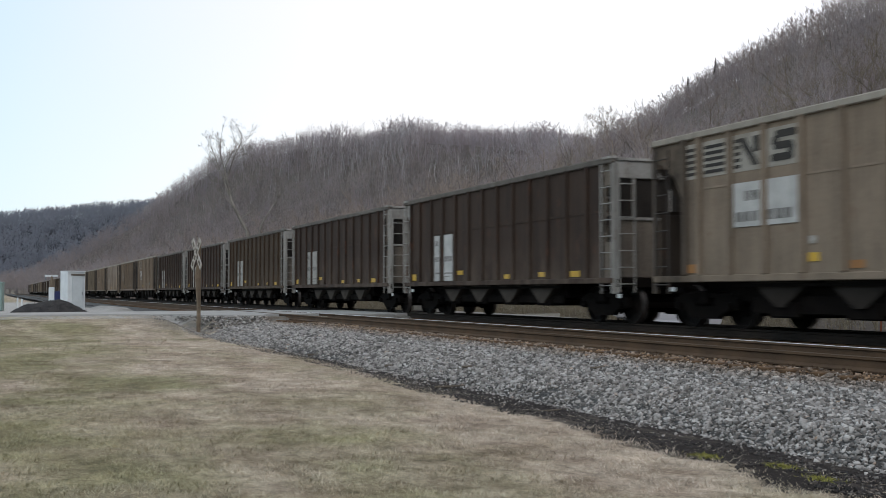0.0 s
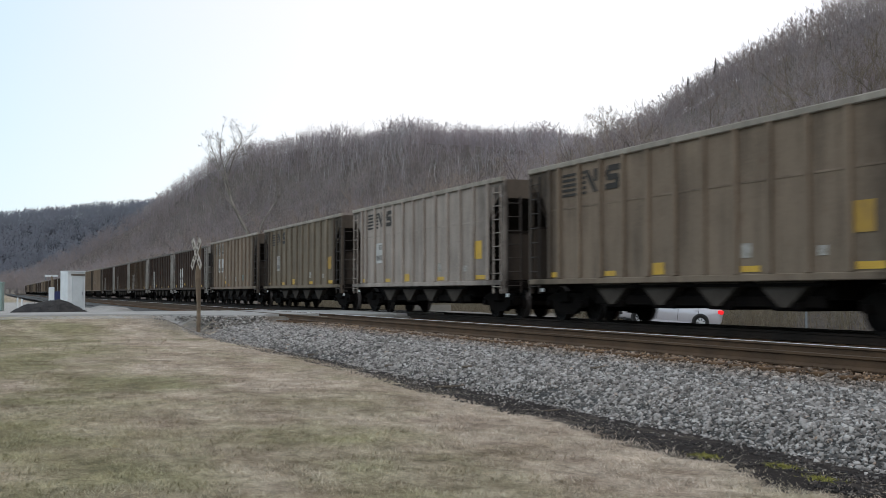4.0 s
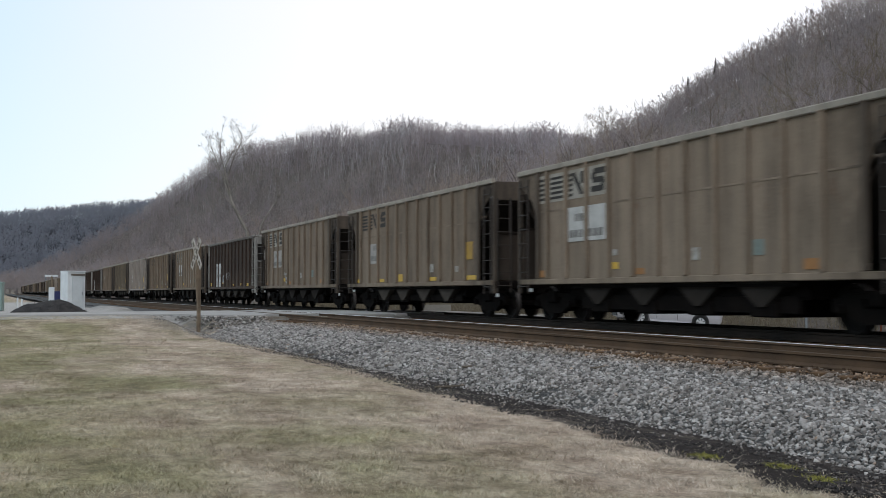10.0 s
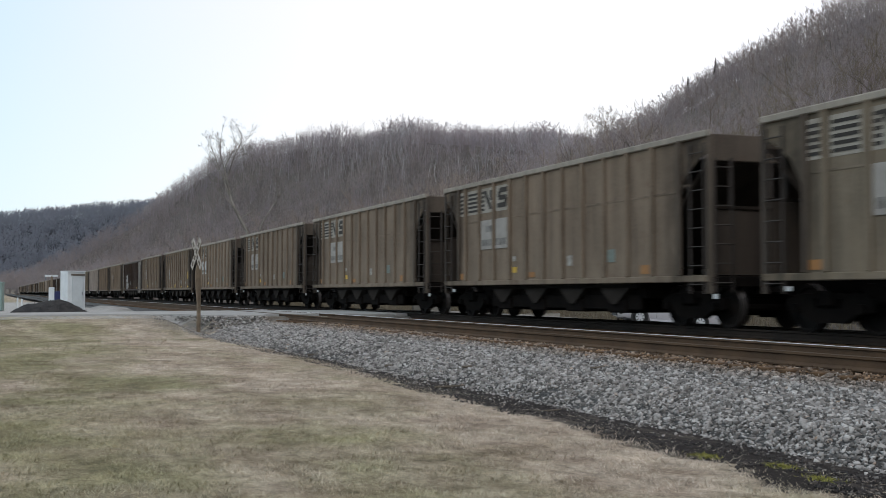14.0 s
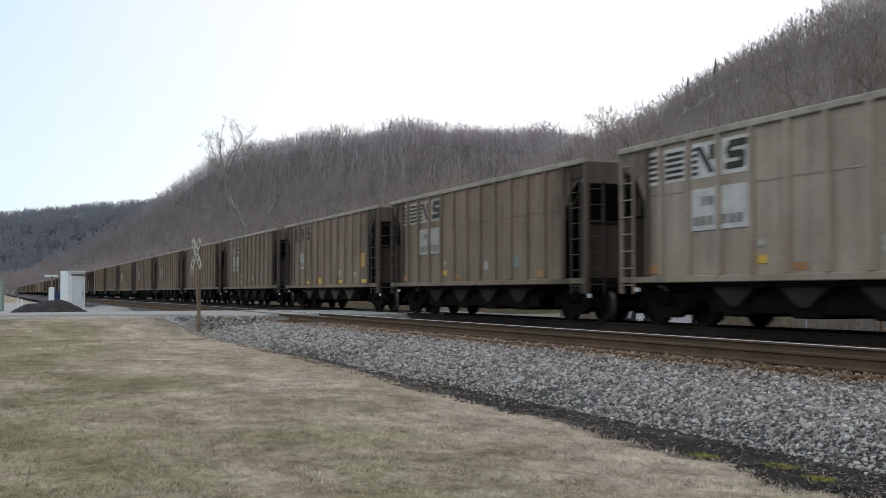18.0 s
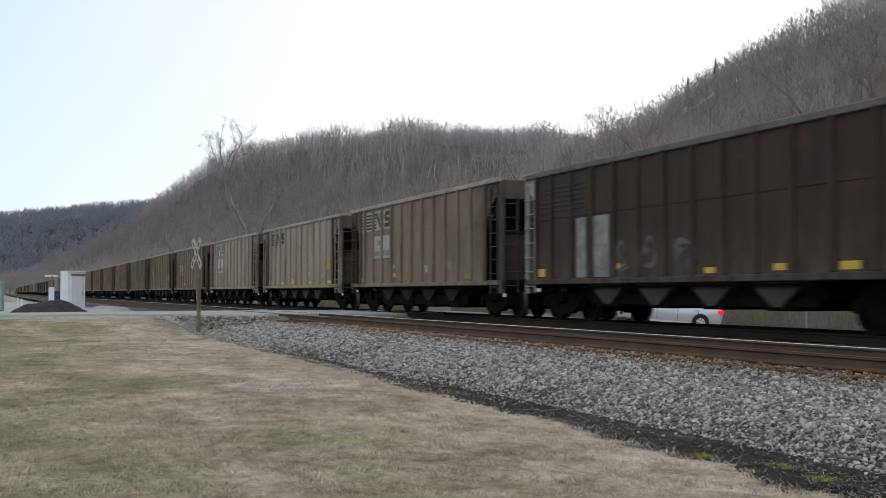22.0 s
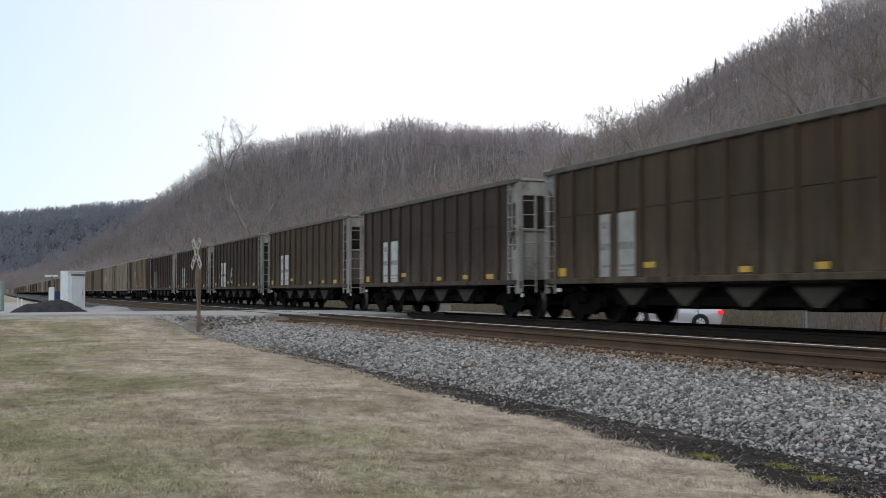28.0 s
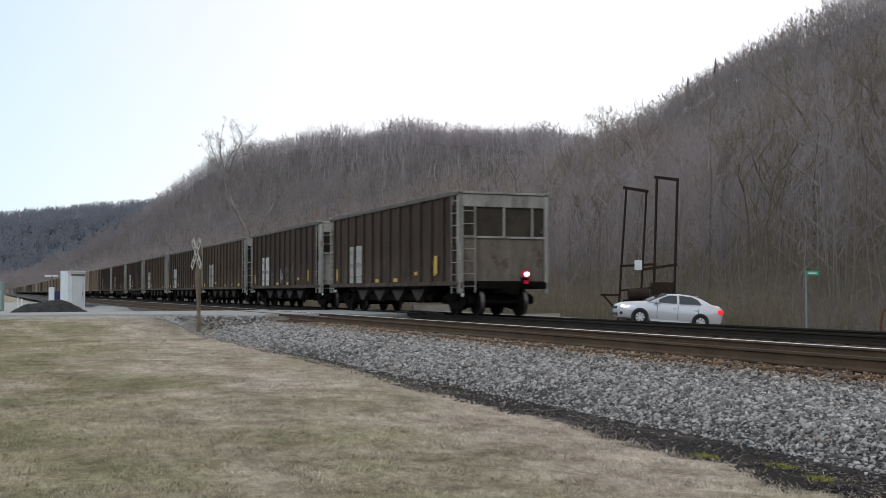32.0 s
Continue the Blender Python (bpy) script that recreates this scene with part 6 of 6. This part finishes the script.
def steel_frame():
    gz = -1.35
    t = thing("rusty_steel_frame", pose(32.2, 51.8, gz), "tall rusty steel hoist frame with two open portals", "steel frame")
    u = Vector((0.93, -0.37, 0))
    def at(d, z, off=0.0):
        p = u * d + Vector((0.37, 0.93, 0)) * off
        return (p.x, p.y, z - gz)
    def beam(name, a, b, r):
        return part(name, rod(a, b, r, sides=4), RUSTY_STEEL, t)
    beam("upright", at(-1.58, gz), at(-1.05, 6.30), 0.06)
    beam("upright", at(-0.42, gz), at(0.02, 6.15), 0.06)
    beam("upright", at(0.30, gz), at(0.58, 6.85), 0.07)
    beam("upright", at(1.38, gz), at(1.68, 6.72), 0.07)
    beam("head_beam", at(-1.22, 6.34), at(0.12, 6.12), 0.10)
    beam("head_beam", at(0.45, 6.90), at(1.74, 6.74), 0.10)
    beam("cross_beam", at(-1.42, 2.15), at(0.5, 2.25), 0.09)
    beam("cross_beam", at(-0.3, 1.95), at(1.62, 2.24), 0.10)
    beam("cross_beam", at(-1.45, 0.85), at(0.35, 1.0), 0.07)
    beam("arm", at(-2.45, 0.62), at(-1.45, 0.62), 0.08)
    beam("brace", at(-2.3, 0.6), at(-1.5, -0.3), 0.05)
    part("winch_box", box(-0.55, 0.55, -0.4, 0.4, 0.0, 0.9, 0.04), RUSTY_STEEL, t, "rusted winch housing", pose(0.75, -0.3, 1.75, 0, 0, -20))
    part("winch_base", box(-1.3, 1.2, -0.45, 0.45, 0.0, 1.75, 0.04), RUSTY_STEEL, t, m=pose(0.1, 0.0, 0.0, 0, 0, -20))
    part("drum", rod((-1.2, -0.1, 2.0), (-0.2, -0.5, 2.0), 0.32, sides=12), RUSTY_STEEL, t)
    part("notice", box(-0.2, 0.2, -0.012, 0.012, -0.26, 0.26, 0.004), HUT_WHITE, t, "small white notice", pose(-0.48, 0.05, 2.2 - gz, 0, 0, -22))
    s = thing("street_sign", pose(33.4, 40.6, land(33.4, 40.6)), "green street name sign on a galvanised post", "sign")
    part("post", rod((0, 0, -0.3), (0, 0, 3.0), 0.05, sides=8), GALV, s)
    bl = part("blade", box(-0.06, 0.55, -0.02, 0.02, 2.78, 2.98, 0.006), SIGN_GREEN, s, "green name plate", pose(0, -0.07, 0, 0, 0, -15))
    part("lettering_bar", box(0.06, 0.46, -0.024, -0.0205, 2.85, 2.91), HUT_WHITE, bl)
    p = thing("bent_rusty_pipe", pose(35.0, 37.8, land(35.0, 37.8)), "bent rusty pipe standing in the brush", "pipe")
    bm = bmesh.new()
    pts = [(0, 0, -0.2), (0, 0, 0.7), (0.06, 0, 1.05), (0.2, 0, 1.3), (0.42, -0.05, 1.36)]
    for a, b in zip(pts, pts[1:]):
        add_rod(bm, a, b, 0.045, sides=8)
    part("pipe", bm, plain("orange_rust", (0.13, 0.045, 0.022), (0.08, 0.03, 0.018), 0.9), p)
    for k in range(4):
        x = 18.4 + 1.95 * k
        gy = 50.2
        j = thing("concrete_barrier", pose(x + 0.95, gy, land(x + 0.95, gy) - 0.05), "grey concrete traffic barrier beside the road", "barrier", "barriers by the crossing")
        part("body", prism([(-0.3, 0.0), (0.3, 0.0), (0.28, 0.1), (0.12, 0.34), (0.08, 1.05), (-0.08, 1.05), (-0.12, 0.34), (-0.28, 0.1)], "x", -0.95, 0.95), plain("weathered_concrete", (0.30, 0.285, 0.25), (0.22, 0.205, 0.18), 0.9, 0, 1.5, 0.3, 40), j)


# ---------------------------------------------------------------- the waiting car
def loft(rings, close_ends=True):
    bm = bmesh.new()
    rows = [[bm.verts.new(p) for p in r] for r in rings]
    n = len(rows[0])
    for a, b in zip(rows, rows[1:]):
        for i in range(n - 1):
            bm.faces.new((a[i], a[i + 1], b[i + 1], b[i]))
    if close_ends:
        for r in (rows[0], rows[-1]):
            bm.faces.new(r)
    bmesh.ops.remove_doubles(bm, verts=bm.verts[:], dist=0.0005)
    bmesh.ops.recalc_face_normals(bm, faces=bm.faces[:])
    return bm


def sedan():
    paint, nt, p = mat_base("silver_metallic_paint")
    fl = noise_node(nt, 300, 2, 0.5, object_coords(nt))
    nt.links.new(ramp(nt, fl.outputs["Fac"], [(0.3, (0.49, 0.485, 0.515)), (0.7, (0.58, 0.575, 0.605))]), p.inputs["Base Color"])
    p.inputs["Metallic"].default_value = 0.35
    p.inputs["Roughness"].default_value = 0.32
    p.inputs["Coat Weight"].default_value = 0.6
    glass, nt, p = mat_base("tinted_car_glass")
    p.inputs["Base Color"].default_value = (0.035, 0.040, 0.042, 1)
    p.inputs["Roughness"].default_value = 0.05
    rubber = plain("tyre_rubber", (0.014, 0.014, 0.014), (0.022, 0.021, 0.020), 0.85)
    black = plain("black_trim", (0.012, 0.012, 0.013), (0.02, 0.02, 0.02), 0.6)
    cover = plain("silver_wheel_cover", (0.55, 0.55, 0.56), (0.45, 0.45, 0.46), 0.35, 0.4)
    head = lamp_glow("headlight_glow", (1.0, 0.95, 0.88), 1.6)
    tail = lamp_glow("tail_light_glow", (0.8, 0.01, 0.015), 0.9)
    x0, y0 = 27.05, 42.02
    ang = math.degrees(math.atan2(0.34, -0.94))
    slope = 5.5
    base = road_z(x0) + 0.005
    m = pose(x0, y0, base, 0, 0, ang) @ pose(0, 0, 0, 0, -slope, 0)
    car = thing("sedan", m, "silver four-door sedan with lit lamps waiting at the crossing", "car")
    # x forward from the middle; length 4.54, wheels at 1.33 and -1.27
    st = [  # x, half width, sill z, deck z
        (2.27, 0.52, 0.34, 0.60), (2.22, 0.68, 0.26, 0.74), (2.05, 0.79, 0.22, 0.83), (1.75, 0.84, 0.20, 0.90), (1.35, 0.865, 0.20, 0.96), (0.95, 0.872, 0.20, 1.0), (0.45, 0.878, 0.20, 1.0),
        (-0.2, 0.88, 0.20, 1.01), (-0.9, 0.878, 0.20, 1.03), (-1.35, 0.868, 0.20, 1.06), (-1.75, 0.84, 0.22, 1.09), (-2.05, 0.79, 0.26, 1.08), (-2.2, 0.72, 0.32, 1.02), (-2.27, 0.60, 0.40, 0.86)]
    rings = []
    for x, w, z0, z1 in st:
        zm = z0 + (z1 - z0) * 0.55
        rings.append([(x, -w * 0.80, z0), (x, -w * 0.97, z0 + 0.08), (x, -w, zm), (x, -w * 0.965, z1 - 0.09), (x, -w * 0.86, z1 - 0.01), (x, -w * 0.45, z1 + 0.025), (x, 0, z1 + 0.035),
                      (x, w * 0.45, z1 + 0.025), (x, w * 0.86, z1 - 0.01), (x, w * 0.965, z1 - 0.09), (x, w, zm), (x, w * 0.97, z0 + 0.08), (x, w * 0.80, z0), (x, -w * 0.80, z0)])
    part("body", solid(loft(rings), True), paint, car)
    gh = [(0.98, 0.74, 0.99, 0.0), (0.55, 0.70, 0.97, 0.245), (0.15, 0.62, 0.97, 0.43), (-0.35, 0.60, 0.97, 0.48), (-0.85, 0.60, 0.98, 0.455), (-1.25, 0.60, 1.0, 0.355), (-1.62, 0.66, 1.03, 0.15), (-1.82, 0.70, 1.04, 0.02)]
    rings = []
    for x, w, z, h in gh:
        wb = 0.79
        rings.append([(x, -wb, z), (x, -(w + wb) / 2 - 0.01, z + h * 0.5), (x, -w, z + h * 0.93), (x, -w * 0.6, z + h), (x, 0, z + h + 0.01), (x, w * 0.6, z + h), (x, w, z + h * 0.93), (x, (w + wb) / 2 + 0.01, z + h * 0.5), (x, wb, z)])
    part("cabin", solid(loft(rings, False), True), paint, car)

    def pane(name, pts, out):
        bm = bmesh.new()
        a = [bm.verts.new(q) for q in pts]
        b = [bm.verts.new(Vector(q) - Vector(out)) for q in pts]
        bm.faces.new(a)
        bm.faces.new(b[::-1])
        for i in range(len(a)):
            j = (i + 1) % len(a)
            bm.faces.new((a[j], a[i], b[i], b[j]))
        bmesh.ops.recalc_face_normals(bm, faces=bm.faces[:])
        return part(name, bm, glass, car, "dark tinted glass")
    for s in (-1, 1):
        pane("side_window", [(0.72, s * 0.805, 1.02), (-0.22, s * 0.815, 1.04), (-0.22, s * 0.655, 1.37), (0.12, s * 0.665, 1.345), (0.45, s * 0.72, 1.20)], (0, s * 0.02, 0.0))
        pane("side_window", [(-0.32, s * 0.815, 1.04), (-1.28, s * 0.805, 1.08), (-1.10, s * 0.69, 1.28), (-0.85, s * 0.655, 1.36), (-0.32, s * 0.65, 1.385)], (0, s * 0.02, 0.0))
        mir = part("wing_mirror", box(-0.08, 0.08, -0.1, 0.1, -0.07, 0.07, 0.03), paint, car, m=pose(0.68, s * 0.93, 1.04))
        part("mirror_foot", box(-0.05, 0.05, -0.06, 0.06, -0.02, 0.02), black, mir, m=pose(0, -s * 0.1, -0.05))
        for x in (-0.12, -1.08):
            part("door_handle", box(x - 0.09, x + 0.09, s * 0.885 - 0.012, s * 0.885 + 0.012, 0.80, 0.83, 0.006), paint, car)
        for x in (0.62, -0.27, -1.15):
            part("door_seam", box(x - 0.006, x + 0.006, s * 0.876 - 0.006, s * 0.876 + 0.006, 0.34, 0.92), black, car)
        part("sill_trim", box(-0.85, 0.9, s * 0.862 - 0.015, s * 0.862 + 0.015, 0.20, 0.28, 0.006), paint, car)
        part("headlight", box(1.86, 2.16, s * 0.60 - 0.17, s * 0.60 + 0.17, 0.64, 0.79, 0.05), head, car, "lit headlight")
        part("tail_light", box(-2.26, -1.98, s * 0.68 - 0.12, s * 0.68 + 0.12, 0.74, 0.92, 0.04), tail, car, "lit red tail light")
        for x in (1.33, -1.27):
            # black disc on the body side stands in for the well's dark hollow
            part("wheel_well_disc", rod((x, s * 0.5, 0.33), (x, s * 0.882, 0.33), 0.375, sides=28), black, car)
            w = part("wheel", rod((0, -0.1, 0), (0, 0.1, 0), 0.317, sides=28), rubber, car, "black tyre", pose(x, s * 0.80, 0.317))
            part("wheel_cover", rod((0, s * 0.08, 0), (0, s * 0.108, 0), 0.215, 0.19, 20), cover, w, "silver spoked wheel cover")
            bm = bmesh.new()
            for k in range(7):
                a = 2 * math.pi * k / 7
                add_prism(bm, [(0.09 * math.cos(a - 0.12), 0.09 * math.sin(a - 0.12)), (0.185 * math.cos(a - 0.16), 0.185 * math.sin(a - 0.16)), (0.185 * math.cos(a + 0.16), 0.185 * math.sin(a + 0.16)), (0.09 * math.cos(a + 0.12), 0.09 * math.sin(a + 0.12))], "y", s * 0.100, s * 0.1115)
            part("cover_slots", bm, black, w)
    pane("windscreen", [(0.97, -0.70, 1.015), (0.97, 0.70, 1.015), (0.17, 0.58, 1.41), (0.17, -0.58, 1.41)], (-0.02, 0, -0.03))
    pane("rear_window", [(-1.75, -0.62, 1.10), (-1.75, 0.62, 1.10), (-1.15, 0.54, 1.40), (-1.15, -0.54, 1.40)], (0.02, 0, -0.03))
    part("grille", box(2.16, 2.295, -0.42, 0.42, 0.58, 0.70, 0.02), black, car)
    part("lower_grille", box(2.14, 2.285, -0.56, 0.56, 0.28, 0.42, 0.02), black, car)
    for s in (-1, 1):
        part("fog_lamp_recess", box(2.02, 2.18, s * 0.68 - 0.09, s * 0.68 + 0.09, 0.36, 0.48, 0.03), black, car)
    part("number_plate", box(2.275, 2.29, -0.15, 0.15, 0.44, 0.55), HUT_WHITE, car, "white number plate")
    part("underbody", box(-2.0, 2.0, -0.70, 0.70, 0.16, 0.30), black, car)


# ---------------------------------------------------------------- lawn details
def grass():
    rng = np.random.default_rng(6)
    vs, n = [], 0
    def field(count, x0, x1, y0, y1, h, w):
        x = rng.uniform(x0, x1, count)
        y = rng.uniform(y0, y1, count)
        toe = np.interp(y, (0, 13, 15, 20, 27, 33, 45), (5.2, 5.2, 5.55, 6.05, 6.25, 6.0, 5.6)) + rng.normal(0, 0.10, count) + np.array([0.32 * noise.noise((b * 1.3, 2.0, 0)) + 0.15 * noise.noise((b * 5, 1.0, 0)) for b in y])
        ok = x < toe
        x, y = x[ok], y[ok]
        z = np.array([land(a, b) for a, b in zip(x, y)])
        k = len(x)
        a = rng.uniform(0, 6.283, k)
        side = np.stack([np.cos(a), np.sin(a), np.zeros(k)], 1) * w * rng.uniform(0.6, 1.4, k)[:, None]
        tall = np.array([0.75 + 0.9 * noise.noise((p * 2.6, q * 2.6, 5.0)) for p, q in zip(x, y)]).clip(0.2, 1.6)
        hh = h * rng.uniform(0.4, 1.3, k) * tall
        tip = np.stack([rng.normal(0, 0.85, k) * hh, rng.normal(0, 0.85, k) * hh, 0.85 * hh], 1)
        p = np.stack([x, y, z - 0.004], 1)
        vs.append(np.stack([p - side, p + side, p + tip], 1).reshape(-1, 3))
    field(150000, -4.5, 5.6, 5.5, 13, 0.042, 0.0036)
    field(100000, -8, 6.4, 13, 24, 0.040, 0.0055)
    field(60000, -13, 6.8, 24, 43, 0.045, 0.010)
    # stray straw on the dirt
    k = 3000
    y = rng.uniform(5, 30, k)
    x = rng.uniform(-0.2, 0.7, k) + np.interp(y, (0, 13, 20, 33), (5.25, 5.25, 5.85, 6.3))
    z = np.array([land(a, b) for a, b in zip(x, y)]) + 0.012
    a = rng.uniform(0, 6.283, k)
    p = np.stack([x, y, z], 1)
    along = np.stack([np.cos(a), np.sin(a), rng.uniform(0, 0.25, k)], 1) * rng.uniform(0.02, 0.07, k)[:, None]
    side = np.stack([-np.sin(a), np.cos(a), np.zeros(k)], 1) * 0.003
    vs.append(np.stack([p - side, p + side, p + along], 1).reshape(-1, 3))
    v = np.concatenate(vs)
    f = np.arange(len(v)).reshape(-1, 3)
    tagged(part("lawn_grass", from_arrays(v, f), BLADES), "short dry winter grass with greener patches", "grass", kind="stuff")
    # crumbs of coal dirt along the toe of the ballast
    n = 30000
    ys = 4.5 + 28 * rng.random(n) ** 1.6
    x = rng.uniform(5.22, 6.6, n) + np.interp(ys, (0, 13, 20, 34), (0.0, 0.0, 0.4, 0.75))
    clump = np.array([noise.noise((a * 1.6, b * 1.6, 6.0)) + 0.6 * noise.noise((a * 6, b * 6, 2.0)) for a, b in zip(x, ys)])
    ok = clump > rng.uniform(-0.25, 0.4, n)
    c = np.stack([x, ys, np.array([land(a, b) for a, b in zip(x, ys)]) + 0.002], 1)[ok]
    cv, cf = shards(c, 0.005 + 0.020 * rng.random(len(c)) ** 2.5, rng)
    tagged(part("coal_crumbs", from_arrays(cv, cf), island_mat("coal_dirt_crumbs", [(0.0, (0.010, 0.0085, 0.008)), (0.6, (0.036, 0.030, 0.028)), (0.9, (0.085, 0.070, 0.062)), (1.0, (0.20, 0.18, 0.16))])), "dark crumbs of coal dirt beside the ballast", "dirt", kind="stuff")
    # yellow-green moss tufts in the coal dirt
    for i, (x, y) in enumerate(((5.35, 7.75), (5.62, 7.15), (5.55, 6.6))):
        t = Wood()
        for k in range(200):
            a = np.array((rng.normal() * 0.05, rng.normal() * 0.09, 0.0))
            t.twig(a, np.array((rng.normal() * 0.02, rng.normal() * 0.02, rng.uniform(0.008, 0.025))), 0.006, unit(np.array((rng.normal(), rng.normal(), 0))))
        tagged(part("moss_tuft", from_arrays(*t.arrays()), island_mat("yellow_green_moss", [(0.0, (0.12, 0.12, 0.02)), (1.0, (0.27, 0.25, 0.05))]), m=pose(x, y, land(x, y) + 0.005)), "yellow-green moss tuft in dark coal dirt", "moss", "moss tufts", "stuff")
    # dry dark sticks and scraps lying on the ballast
    r = random.Random(8)
    for i, (x, y, L) in enumerate(((7.2, 29.5, 1.3), (7.0, 16.8, 0.7), (6.6, 19.5, 0.5), (6.4, 24.2, 0.6), (5.9, 15.2, 0.5), (5.5, 11.6, 0.6), (7.9, 14.2, 0.4), (5.3, 9.6, 0.45))):
        prof = ballast_profile(y)
        z = float(np.interp(x, [q[0] for q in prof], [q[1] for q in prof])) + 0.05
        bm = bmesh.new()
        d = Vector((math.cos(r.uniform(-0.6, 0.6)), math.sin(r.uniform(-0.6, 0.6)), 0.02))
        add_rod(bm, (0, 0, 0), d * L * 0.5, 0.022, 0.018, 5)
        add_rod(bm, d * L * 0.5, d * L * 0.5 + Vector((d.x, d.y + 0.25, 0.02)) * L * 0.5, 0.018, 0.008, 5)
        tagged(part("stick", bm, GREY_BARK, m=pose(x, y, z)), "dark dead stick lying on the ballast", "stick", "sticks on the ballast")


crossbuck()
relay_hut()
mound()
steel_frame()
sedan()
grass()

motions()
